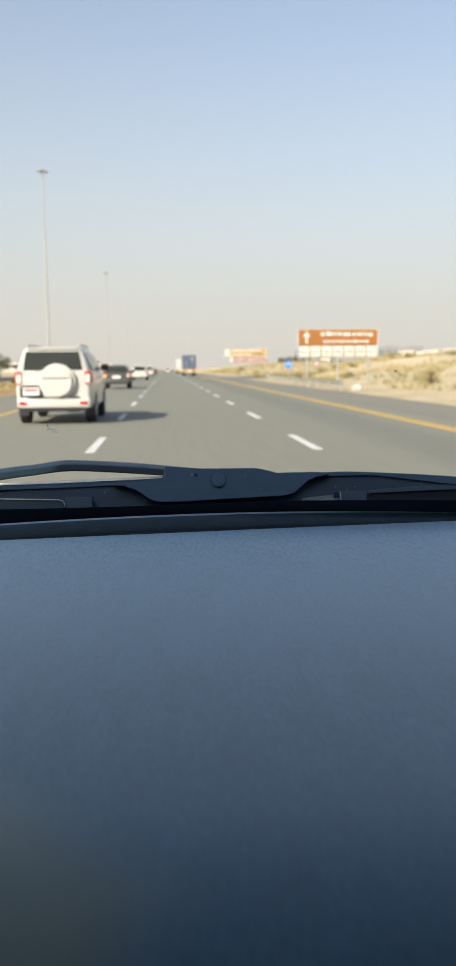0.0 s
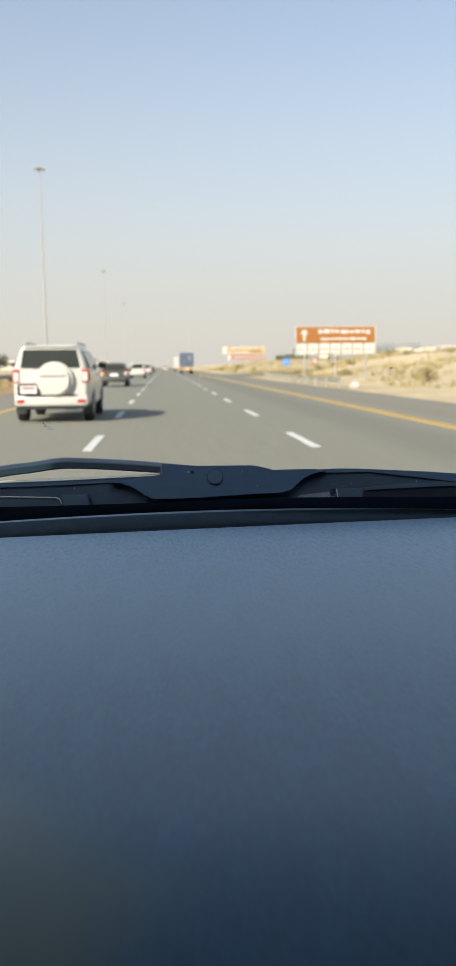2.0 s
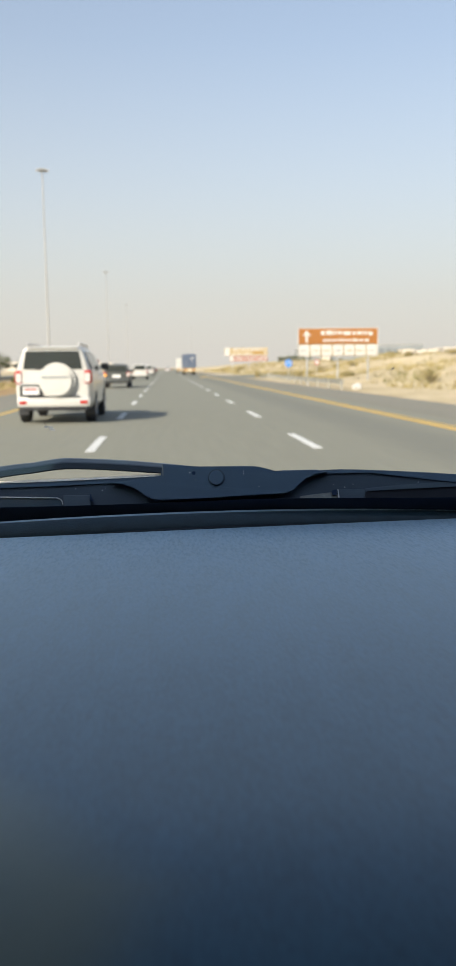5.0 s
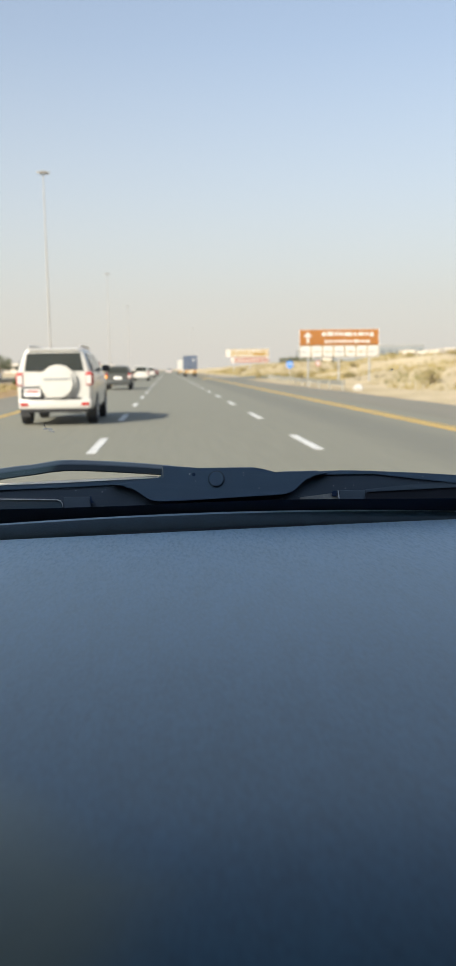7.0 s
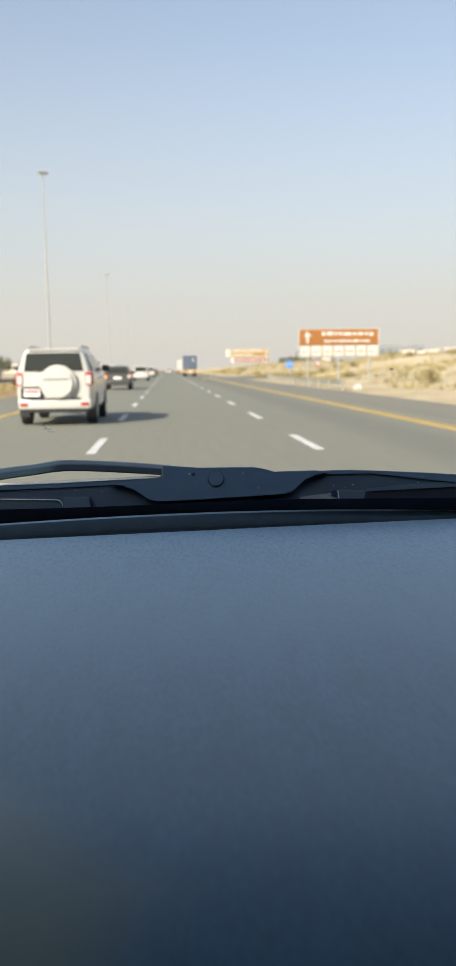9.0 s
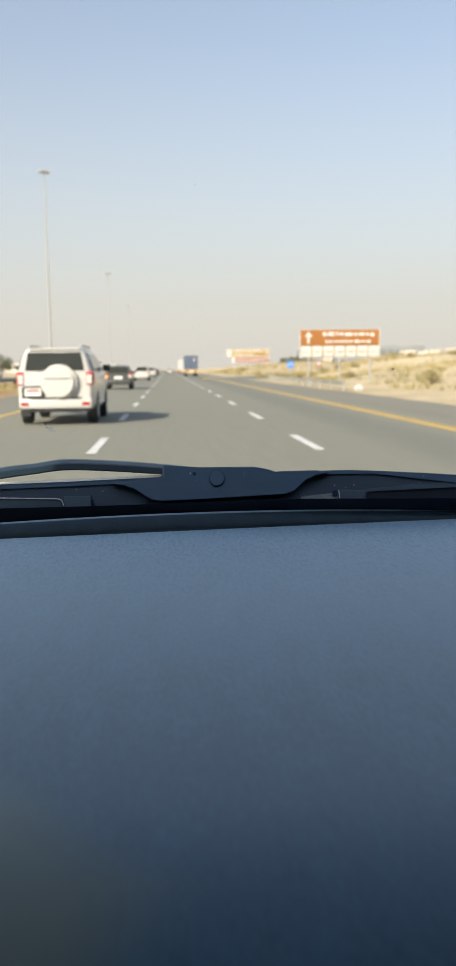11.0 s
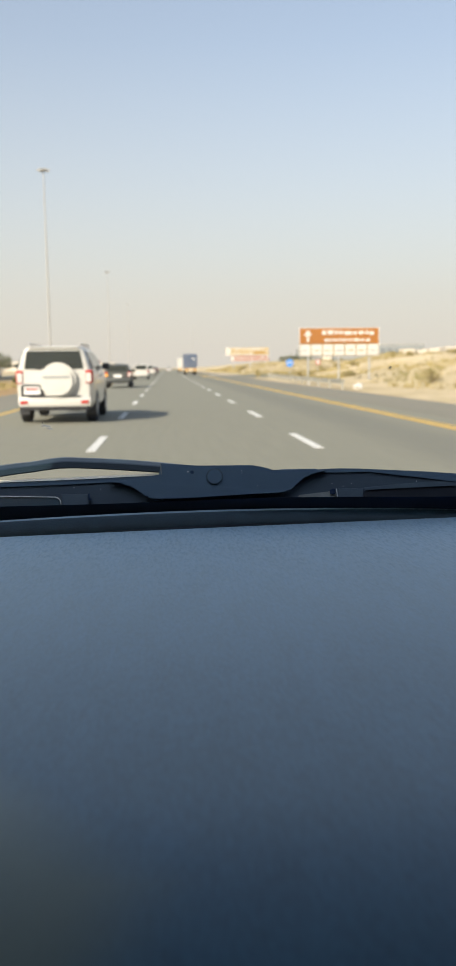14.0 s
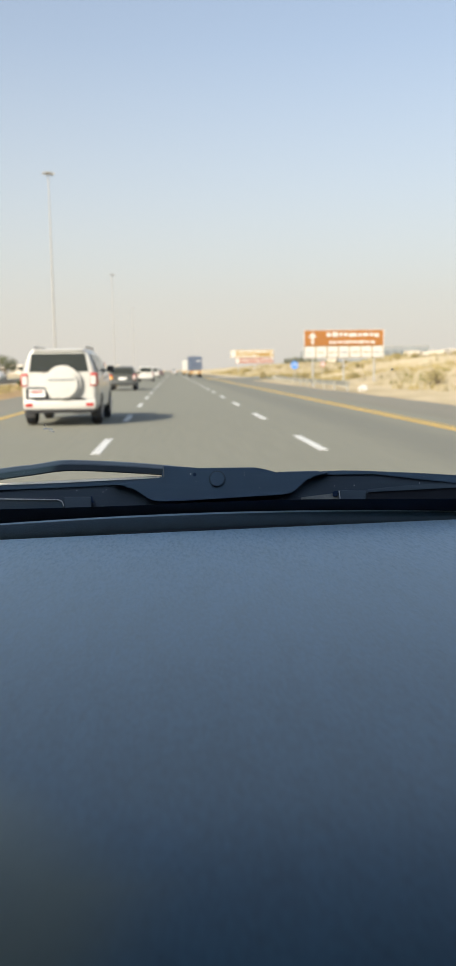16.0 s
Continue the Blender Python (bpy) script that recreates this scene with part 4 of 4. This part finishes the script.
for s in (-1, 1):
    part("bumper_reflector", boxes((s * 0.72 - 0.09, s * 0.72 + 0.09, -0.112, -0.06, 0.48, 0.56), bevel=0.01), M_TAILRED, white_suv, "red reflector")
    part("roof_rail", boxes((s * 0.62 - 0.025, s * 0.62 + 0.025, 0.35, 2.3, 1.88, 1.93), (s * 0.62 - 0.02, s * 0.62 + 0.02, 0.37, 0.45, 1.82, 1.9), (s * 0.62 - 0.02, s * 0.62 + 0.02, 2.2, 2.28, 1.82, 1.9), bevel=0.008), M_ALLOY, white_suv, "grey roof rail")
part("spoiler", boxes((-0.60, 0.60, -0.05, 0.30, 1.795, 1.835), bevel=0.02), M_PAINTWHITE, white_suv)

vehicle("suv", "dark grey compact off-road car driving in the fast lane", "car", M_PAINTDARK, pose(-3.35, 57.5, 0.004), 4.3, 1.80, 1.62, 1.05, amber=-1, lamp_w=0.20, plate_w=0.54)
far_white = vehicle("suv", "white off-road car in the fast lane queue", "car", M_PAINTWHITE, pose(-3.15, 102, 0.004), 4.6, 1.88, 1.80, 1.10, group="cars queueing in the fast lane", detail=False)
copy_thing(far_white, pose(-3.1, 150, 0.004))
vehicle("sedan", "dark saloon car in the fast lane queue", "car", M_PAINTDARK, pose(-3.1, 205, 0.004), 4.6, 1.82, 1.48, 0.95, "sedan", group="cars queueing in the fast lane", detail=False)
far_sedan = vehicle("sedan", "white saloon car driving on the highway", "car", M_PAINTWHITE, pose(0.6, 290, 0.004), 4.6, 1.82, 1.48, 0.95, "sedan", detail=False)
copy_thing(far_sedan, pose(-25.5, 128, 0.004, 0, 0, 180))
copy_thing(far_sedan, pose(-23.5, 190, 0.004, 0, 0, 180))


def lorry(label, m, cargo, chassis, ribs=True, length=12.2):
    """Container lorry with its rear at y = 0, facing +y."""
    e = thing("lorry", label, "truck", m)
    box_bm = boxes((-1.22, 1.22, 0.0, length, 1.25, 3.90), bevel=0.03)
    if ribs:
        for k in range(int(length / 0.3)):
            for s in (-1, 1):
                box(box_bm, s * 1.23 - 0.02, s * 1.23 + 0.02, 0.15 + k * 0.3, 0.28 + k * 0.3, 1.36, 3.8)
    cargo_box = part("container", box_bm, cargo, e, "corrugated container")
    for s in (-1, 1):
        door = part("container_door", boxes((s * 0.60 - 0.56, s * 0.60 + 0.56, -0.03, 0.01, 1.35, 3.8), bevel=0.01), cargo, cargo_box, "container door")
        for k in (-0.25, 0.25):
            part("lock_rod", boxes((s * 0.60 + k - 0.018, s * 0.60 + k + 0.018, -0.075, -0.02, 1.32, 3.84)), M_GALV, door, "steel lock rod")
    part("container_marking", boxes((0.18, 0.75, -0.05, -0.025, 3.05, 3.2), (0.30, 0.70, -0.05, -0.025, 2.75, 2.87)), M_SIGNWHITE, cargo_box, "white stencil markings")
    part("chassis", boxes((-1.15, 1.15, 0.05, length, 0.95, 1.22), (-0.45, 0.45, 0.2, length + 2.2, 0.55, 0.98)), M_BLACKPLASTIC, e, "dark chassis")
    part("rear_panel", boxes((-1.22, 1.22, -0.06, 0.05, 0.62, 1.24), bevel=0.02), chassis, e, "pale yellow rear panel")
    for s in (-1, 1):
        part("warning_board", boxes((s * 0.75 - 0.28, s * 0.75 + 0.28, -0.09, -0.055, 0.82, 1.12)), M_ORANGE, e, "orange warning board")
    part("number_plate", boxes((-0.2, 0.2, -0.09, -0.055, 0.8, 0.95)), M_PLATE, e, "pale number plate")
    part("cab", boxes((-1.2, 1.2, length + 0.6, length + 2.6, 0.7, 3.0), bevel=0.12), M_PAINTWHITE, e, "white cab")
    for wy in (1.2, 2.5, length - 0.8, length + 1.9):
        for s in (-1, 1):
            bm = bmesh.new()
            cyl(bm, (s * 0.95 - 0.17, wy, 0.5), (1, 0, 0), 0.5, 0.34, 24, bevel=0.04)
            part("wheel", bm, M_RUBBER, e, "black truck tyre")
    return e


lorry("blue container lorry with pale yellow rear panel", pose(4.45, 160, 0.004), M_PAINTBLUE, M_PAINTYELLOW)
lorry("white box lorry driving ahead of the blue one", pose(4.1, 225, 0.004), M_SIGNWHITE, M_PAINTYELLOW, False)
lorry("white lorry on the far carriageway", pose(-23, 150, 0.004, 0, 0, 180), M_SIGNWHITE, M_PAINTYELLOW, False, 6.0)
lorry("red lorry on the far carriageway", pose(-21.5, 260, 0.004, 0, 0, 180), M_PAINTRED, M_PAINTYELLOW, False, 8.0)


# ---- masts, rail, signs ----
def mast(m, height=28.0):
    e = thing("light_mast", "tall tapered pale grey lighting mast with a ring of lamps", "street lamp", m, "lighting masts along the median")
    bm = bmesh.new()
    cyl(bm, (0, 0, 0), (0, 0, 1), 0.17, height, 18, 0.065)
    part("pole", bm, M_MAST, e)
    bm = bmesh.new()
    cyl(bm, (0, 0, 0), (0, 0, 1), 0.45, 0.12, 18)
    part("base_plate", bm, M_CONCRETE, e)
    bm = bmesh.new()
    cyl(bm, (0, 0, height - 0.25), (0, 0, 1), 0.45, 0.14, 24)
    ring = part("lamp_ring", bm, M_MAST, e, "lamp carrier ring")
    for k in range(6):
        a = k * math.pi / 3
        bm = bmesh.new()
        cyl(bm, (0.45 * math.cos(a), 0.45 * math.sin(a), height - 0.28), (math.cos(a), math.sin(a), 0), 0.12, 0.42, 10)
        part("floodlight", bm, M_MAST, ring, "grey floodlight")
    return e


first_mast = mast(pose(-16, 118, -0.05))
for y in (238, 358):
    copy_thing(first_mast, pose(-16, y, -0.05))
copy_thing(first_mast, pose(17, 560, 0.4))


def guard_rail(x, y0, y1, z, label, bend=0.0):
    """Corrugated beam on posts, along y."""
    e = thing("guard_rail", label, "guard rail", pose(x, y0, z))
    prof = [(0.0, 0.42), (0.06, 0.47), (0.06, 0.52), (0.0, 0.56), (0.0, 0.60), (0.06, 0.64), (0.06, 0.69), (0.0, 0.74)]
    n = max(2, int((y1 - y0) / 8))
    ys = [(y1 - y0) * i / n for i in range(n + 1)]
    bm = sheet(ys, range(8), lambda y, k: (prof[k][0] + bend * y * y, y, prof[k][1]))
    part("beam", bm, M_RAIL, e, "corrugated steel beam")
    post = None
    for k in range(min(70, int((y1 - y0) / 4) + 1)):
        y = 4.0 * k
        if post is None:
            post = part("post", boxes((-0.12, -0.02, -0.05, 0.05, -0.2, 0.66)), M_RAIL, e, "steel post")
        else:
            share("post", post, e, pose(bend * y * y, y, 0))
    return e


guard_rail(-13.2, 20, 420, 0.0, "long galvanised guard rail along the sandy median")
guard_rail(10.15, 48, 108, -0.16, "short pale guard rail at the foot of the bank", 0.0008)


def bars(x0, x1, z0, z1, y, seed, step=0.2):
    """Writing that cannot be read, as a run of plain bars."""
    rnd = random.Random(seed)
    bm = bmesh.new()
    x = x0
    while x < x1 - 0.05:
        w = min(x1 - x, step * (0.6 + 1.6 * rnd.random()))
        lo, hi = z0 + (z1 - z0) * 0.25 * rnd.random(), z1 - (z1 - z0) * 0.3 * rnd.random()
        box(bm, x, x + w, y - 0.02, y, lo, hi)
        x += w + step * 0.35
    return bm


SIGN_Y, SIGN_X = 62.0, 12.75
sz = ground_z(SIGN_X, SIGN_Y)
sign = thing("direction_sign", "orange roadside direction sign above a row of white panels", "road sign", pose(SIGN_X, SIGN_Y, 0, 0, 0, 0))
part("sign_panel", boxes((-2.95, 2.95, 0, 0.07, 2.98, 4.10)), M_ORANGE, sign, "orange sign board")
part("arrow", boxes((-2.44, -2.26, -0.02, 0.0, 3.10, 3.58)), M_SIGNWHITE, sign, "shaft of the white arrow pointing up")
part("arrow_head", prism([(-2.66, 3.58), (-2.04, 3.58), (-2.35, 3.98)], 0.02, lambda a, b, c: Vector((a, c - 0.02, b))), M_SIGNWHITE, sign, "head of the white arrow")
part("writing", bars(-1.3, 2.7, 3.58, 3.95, -0.002, 3, 0.3), M_SIGNWHITE, sign, "white lettering")
part("writing", bars(-1.1, 2.3, 3.12, 3.36, -0.002, 4, 0.22), M_SIGNWHITE, sign, "white lettering")
part("backing_board", boxes((-2.95, 2.95, 0.07, 0.12, 2.08, 2.98)), M_OCHRE, sign, "ochre backing board")
for k in range(7):
    x = -2.95 + k * 0.843
    p = part("white_panel", boxes((x + 0.05, x + 0.79, 0, 0.06, 2.13, 2.92)), M_SIGNWHITE, sign, "white sign panel")
    part("writing", bars(x + 0.18, x + 0.66, 2.42, 2.54, -0.002, 10 + k, 0.14), M_OCHRE if k % 3 else M_GREYWALL, p, "coloured bar")
part("sign_frame", boxes((-3.0, 3.0, 0.07, 0.13, 2.04, 2.10), (-3.0, 3.0, 0.07, 0.13, 4.08, 4.13), (-3.0, -2.95, 0.0, 0.13, 2.04, 4.13), (2.95, 3.0, 0.0, 0.13, 2.04, 4.13)), M_SIGNWHITE, sign, "white frame")
for x in (-2.3, 0.0, 2.3):
    bm = bmesh.new()
    zb = ground_z(SIGN_X + x, SIGN_Y + 0.15) - 0.3
    cyl(bm, (x, 0.17, zb), (0, 0, 1), 0.07, 4.0 - zb, 12)
    part("post", bm, M_GALV, sign, "steel post")

BB_X, BB_Y, BB_Z, BB_S = 21.9, 230.0, -0.67, 1.51
bill = thing("billboard", "long ochre banner above a shorter brick red banner on posts", "billboard", pose(BB_X, BB_Y, BB_Z) @ Matrix.Scale(BB_S, 4))
part("upper_board", boxes((-3.9, 3.9, 0, 0.15, 3.55, 4.75)), M_OCHRE, bill, "ochre board")
part("writing", bars(-2.6, 3.2, 4.3, 4.6, -0.003, 31, 0.4), M_SIGNWHITE, bill, "pale lettering")
part("dark_field", boxes((1.3, 3.0, -0.03, 0.0, 3.65, 4.2)), M_OCHREDARK, bill, "dark ochre field")
part("emblem", boxes((-3.85, -2.95, -0.03, 0.0, 3.6, 4.7)), M_SIGNWHITE, bill, "white emblem field")
for z0 in (3.75, 2.55):
    part("arrow", prism([(3.30, z0), (3.42, z0), (3.62, z0 + 0.42), (3.72, z0 + 0.34), (3.78, z0 + 0.80), (3.36, z0 + 0.62), (3.48, z0 + 0.52)], 0.03, lambda a, b, c: Vector((a, c - 0.03, b))), M_SIGNWHITE, bill, "white slanting arrow")
part("border", boxes((-3.98, 3.98, -0.02, 0.12, 4.75, 4.83), (-3.98, 3.98, -0.02, 0.12, 3.45, 3.55), (-3.08, 3.98, -0.02, 0.12, 2.37, 2.45)), M_SIGNWHITE, bill, "pale border")
part("writing", bars(-2.6, 1.0, 3.70, 3.98, -0.003, 33, 0.3), M_SIGNWHITE, bill, "pale lettering")
part("emblem", boxes((-2.95, -2.3, -0.03, 0.0, 2.52, 3.28)), M_SIGNWHITE, bill, "white emblem field")
part("lower_board", boxes((-3.0, 3.9, 0, 0.15, 2.45, 3.35)), M_REDBANNER, bill, "brick red board")
part("writing", bars(-1.9, 3.2, 2.75, 3.1, -0.003, 32, 0.4), M_SIGNWHITE, bill, "pale lettering")
for x in (-2.5, 0.5, 3.3):
    bm = bmesh.new()
    zb = (ground_z(BB_X + x * BB_S, BB_Y) - 0.4 - BB_Z) / BB_S
    cyl(bm, (x, 0.25, zb), (0, 0, 1), 0.10, 4.6 - zb, 12)
    part("post", bm, M_GALV, bill, "steel post")

blue = thing("round_sign", "round blue traffic sign with two white arrows on a thin post", "road sign", pose(14.6, 100, ground_z(14.6, 100)))
bm = bmesh.new()
cyl(bm, (0, 0, 1.75), (0, -1, 0), 0.45, 0.03, 28)
part("disc", bm, M_BLUESIGN, blue, "blue disc")
for side in (-1, 1):
    outline = [(0.03, 1.99), (0.11, 1.97), (0.24, 1.74), (0.31, 1.78), (0.29, 1.57), (0.10, 1.63), (0.16, 1.68), (0.03, 1.86)]
    part("arrow", prism([(side * a, b) for a, b in outline], 0.012, lambda a, b, c: Vector((a, c - 0.043, b))), M_SIGNWHITE, blue, "white arrow slanting down")
bm = bmesh.new()
cyl(bm, (0, 0.03, -0.3), (0, 0, 1), 0.035, 2.4, 10)
part("post", bm, M_GALV, blue, "steel post")


NE_X, NE_Y = 27.0, 150.0
ban = thing("round_sign", "round white traffic sign with a red rim on a thin post", "road sign", pose(NE_X, NE_Y, ground_z(NE_X, NE_Y)))
bm = bmesh.new()
cyl(bm, (0, 0, 2.1), (0, -1, 0), 0.45, 0.03, 28)
red_disc = part("disc", bm, M_PAINTRED, ban, "red disc")
bm = bmesh.new()
cyl(bm, (0, -0.03, 2.1), (0, -1, 0), 0.33, 0.012, 28)
part("field", bm, M_SIGNWHITE, red_disc, "white field")
bm = bmesh.new()
cyl(bm, (0, 0.03, -0.3), (0, 0, 1), 0.035, 2.8, 10)
part("post", bm, M_GALV, ban, "steel post")


# ---- buildings ----
def building(label, x, y, w, d, h, wall, bays, z=None, roof=None, glazing=None):
    z = ground_z(x, y) - 0.3 if z is None else z
    e = thing("building", label, "building", pose(x, y, z))
    part("wall", boxes((-w / 2, w / 2, 0, d, 0, h)), wall, e)
    part("roof", boxes((-w / 2 - 0.2, w / 2 + 0.2, -0.2, d + 0.2, h, h + 0.35)), roof or M_WALL, e, "flat roof edge")
    for k in range(bays):
        x0 = -w / 2 + (k + 0.15) * w / bays
        win = part("window", boxes((x0, x0 + 0.7 * w / bays, -0.06, 0.02, h * 0.45, h * 0.82)), glazing or M_CARGLASS, e, "dark window")
        part("sill", boxes((x0 - 0.05, x0 + 0.7 * w / bays + 0.05, -0.12, 0.0, h * 0.42, h * 0.45)), M_CONCRETE, win)
    return e


building("long low grey-blue industrial hall beyond the bank", 109, 430, 48, 20, 9.6, M_GREYWALL, 12, roof=M_HALLROOF, glazing=M_HALLGLASS)
building("low grey hall beside the white tower", 74, 430, 11, 16, 8.0, M_GREYWALL, 4, roof=M_HALLROOF, glazing=M_HALLGLASS)
building("small white tower between two halls", 82, 428, 4.0, 6, 8.8, M_WALL, 1)
for k, (bx, bw, bh) in enumerate(((87.5, 3.5, 4.6), (92, 3.2, 4.2), (96.5, 3.4, 4.6))):
    building("pale flat-roofed house on the bank", bx, 300, bw, 8, bh, M_WALL, 2)
building("grey flat-roofed block on the bank", 104.5, 300, 8, 9, 5.0, M_CONCRETE, 3)


for bx, by, bw, bh in ((-150, 900, 40, 9), (-95, 820, 22, 6), (-215, 950, 60, 7), (-62, 860, 16, 7)):
    building("pale low building near the hazy horizon", bx, by, bw, 18, bh, M_WALL, 5, -0.2)


# ---- plants ----
def leaves(bm, centre, radius, count, size, rnd):
    for _ in range(count):
        d = Vector((rnd.gauss(0, 1), rnd.gauss(0, 1), rnd.gauss(0, 1))).normalized() * radius * rnd.random() ** 0.4
        p = Vector(centre) + d
        a = Vector((rnd.gauss(0, 1), rnd.gauss(0, 1), rnd.gauss(0, 1))).normalized() * size
        b = a.orthogonal().normalized() * size * 0.5
        bm.faces.new([bm.verts.new(p - a), bm.verts.new(p + b), bm.verts.new(p + a), bm.verts.new(p - b)])


def tree(x, y, h, w, seed, label="dusty green roadside tree", group="trees beyond the median"):
    rnd = random.Random(seed)
    e = thing("tree", label, "tree", pose(x, y, ground_z(x, y) - 0.05), group)
    bm = bmesh.new()
    cyl(bm, (0, 0, 0), (0.05, 0, 1), 0.20, h * 0.5, 10, 0.12)
    for k in range(6):
        a = k * 1.05 + rnd.random()
        cyl(bm, (0.02, 0, h * 0.30 + 0.03 * k), (math.cos(a), math.sin(a), 0.9), 0.08, w * 0.42, 7, 0.03)
    part("trunk", bm, M_BARK, e)
    bm = bmesh.new()
    for k in range(22):
        a, r = rnd.random() * 6.28, w * 0.42 * rnd.random() ** 0.5
        leaves(bm, (r * math.cos(a), r * math.sin(a), h * (0.38 + 0.50 * rnd.random())), w * (0.10 + 0.10 * rnd.random()), 130, 0.11, rnd)
    part("crown", bm, M_LEAF, e, "dusty olive crown")
    return e


tree(-20.5, 152, 4.6, 4.4, 1)
tree(-37, 190, 5.2, 6.0, 2)
tree(-42, 192, 4.8, 5.5, 3)
tree(-15.6 - 22, 300, 5.0, 6.0, 4)
tree(-36.5, 140, 4.0, 4.5, 5)


for k, (x, y, h) in enumerate(((59, 424, 4.2), (62, 421, 4.8), (66, 423, 5.2), (70, 420, 4.6))):
    tree(x, y, h, 5.5, 30 + k, "dusty green tree beside the industrial hall", "trees beside the hall")


def shrub(x, y, r, seed, label="dry brownish desert shrub on the sand", foliage=M_DRYGRASS, group="shrubs on the bank"):
    rnd = random.Random(seed)
    e = thing("shrub", label, "shrub", pose(x, y, ground_z(x, y) - 0.03), group)
    bm = bmesh.new()
    for k in range(7):
        a = k * 0.9 + rnd.random()
        cyl(bm, (0, 0, 0), (math.cos(a), math.sin(a), 1.1), 0.03, r, 6, 0.01)
    part("stem", bm, M_BARK, e)
    bm = bmesh.new()
    for k in range(12):
        a, q = rnd.random() * 6.28, r * 0.8 * rnd.random()
        leaves(bm, (q * math.cos(a), q * math.sin(a), r * (0.25 + 0.6 * rnd.random())), r * 0.35, 60, 0.06, rnd)
    part("foliage", bm, foliage, e)


rs = random.Random(11)
for k in range(40):
    u = rs.random()
    shrub(13.5 + 30 * u ** 1.2, rs.uniform(38, 210), rs.uniform(0.35, 1.0), 100 + k)
# low green bushes at the foot of the median's guard rail
for k, (x, y, r) in enumerate(((-12.6, 46, 0.45), (-12.4, 47.2, 0.35), (-12.7, 58, 0.5), (-12.5, 71, 0.4))):
    shrub(x, y, r, 180 + k, "low green bush beside the guard rail", M_GREENBUSH, "bushes on the median")
# taller bushes on the crest of the bank
for k, (x, y, r) in enumerate(((36, 104, 0.8), (38, 112, 0.7), (33, 118, 0.6), (35, 132, 0.8))):
    shrub(x, y, r, 160 + k)


def tufts(count, x0, x1, y0, y1, seed, hmin, hmax, material=M_DRYGRASS, layer=9.0, bare=-0.08):
    rnd = random.Random(seed)
    vs, fs = [], []
    while count > 0:
        x, y = rnd.uniform(x0, x1), y0 + (y1 - y0) * rnd.random() ** 1.5
        if noise.noise((x * 0.09, y * 0.05, layer)) < bare + 0.25 * rnd.random():
            continue
        count -= 1
        z = ground_z(x, y)
        for _ in range(9):
            a, h = rnd.random() * 6.28, rnd.uniform(hmin, hmax)
            bx, by = x + rnd.gauss(0, 0.10), y + rnd.gauss(0, 0.10)
            dx, dy = math.cos(a), math.sin(a)
            i = len(vs)
            vs += [(bx - dy * 0.02, by + dx * 0.02, z - 0.03), (bx + dy * 0.02, by - dx * 0.02, z - 0.03), (bx + dx * h * 0.5, by + dy * h * 0.5, z + h)]
            fs.append((i, i + 1, i + 2))
    me = bpy.data.meshes.new("dry_grass")
    me.from_pydata(vs, [], fs)
    me.materials.append(material)
    return new("dry_grass", me)


tagged(tufts(1300, 14.5, 60, 22, 300, 23, 0.20, 0.60, M_OLIVEGRASS, 3.0, 0.10), "olive brown scrub in patches on the sandy bank", "grass", kind="stuff")
tagged(tufts(11000, 13.0, 60, 22, 300, 21, 0.15, 0.50), "yellowish dry grass tufts on the sandy bank", "grass", kind="stuff")
tagged(tufts(1800, -13.0, -9.6, 20, 200, 22, 0.08, 0.28), "low ochre dry grass on the median", "grass", kind="stuff")

sack = thing("sack", "crumpled white plastic sack lying on the sandy verge", "litter", pose(10.75, 46.8, ground_z(10.75, 46.8)))
bm = bmesh.new()
bmesh.ops.create_icosphere(bm, subdivisions=3, radius=0.24)
for v in bm.verts:
    k = 1 + 0.35 * noise.noise(v.co * 7)
    v.co = Vector((v.co.x * 1.15 * k, v.co.y * 0.9 * k, max(-0.02, v.co.z * 0.85 * k + 0.14)))
part("bag", bm, M_SIGNWHITE, sack)

# dirt specks on the windscreen
for sx, sy, sr, sq, sp in ((-0.1302, 0.9150, 0.0013, 0.45, 1.2), (-0.1290, 0.9172, 0.0008, 0.5, 0.4), (0.2353, 0.8598, 0.0014, 0.5, 0.25), (0.2813, 0.8758, 0.0006, 0.6, 0.0)):
    speck(sx, sy, sr, M_SPECK, sq, sp)
for sx, sy, sr, sq, sp in ((-0.1262, 0.9195, 0.0042, 0.35, -0.15), (-0.1240, 0.9222, 0.0030, 0.35, -0.2), (-0.1300, 0.9190, 0.0026, 0.4, 0.3), (0.2345, 0.8608, 0.0016, 0.3, 0.25), (0.0279, 0.7088, 0.0004, 0.7, 0.0)):
    speck(sx, sy, sr, M_FILM, sq, sp, 9)
# dust specks on the cowl and its cover
rd = random.Random(5)
for x0, x1, z0, z1, back, count in ((0.005, 0.125, -0.150, -0.126, -0.0012, 5), (0.205, 0.330, -0.150, -0.134, 0.0085, 6), (-0.16, -0.07, -0.150, -0.143, 0.0085, 3)):
    for k in range(count):
        r = rd.uniform(0.0003, 0.0006)
        cowl_plate("dust_speck", disc(rd.uniform(x0, x1), rd.uniform(z0, z1), r, 6), M_SPECKPALE, back, 0.0008, 0.0, "pale dust speck", cowl)
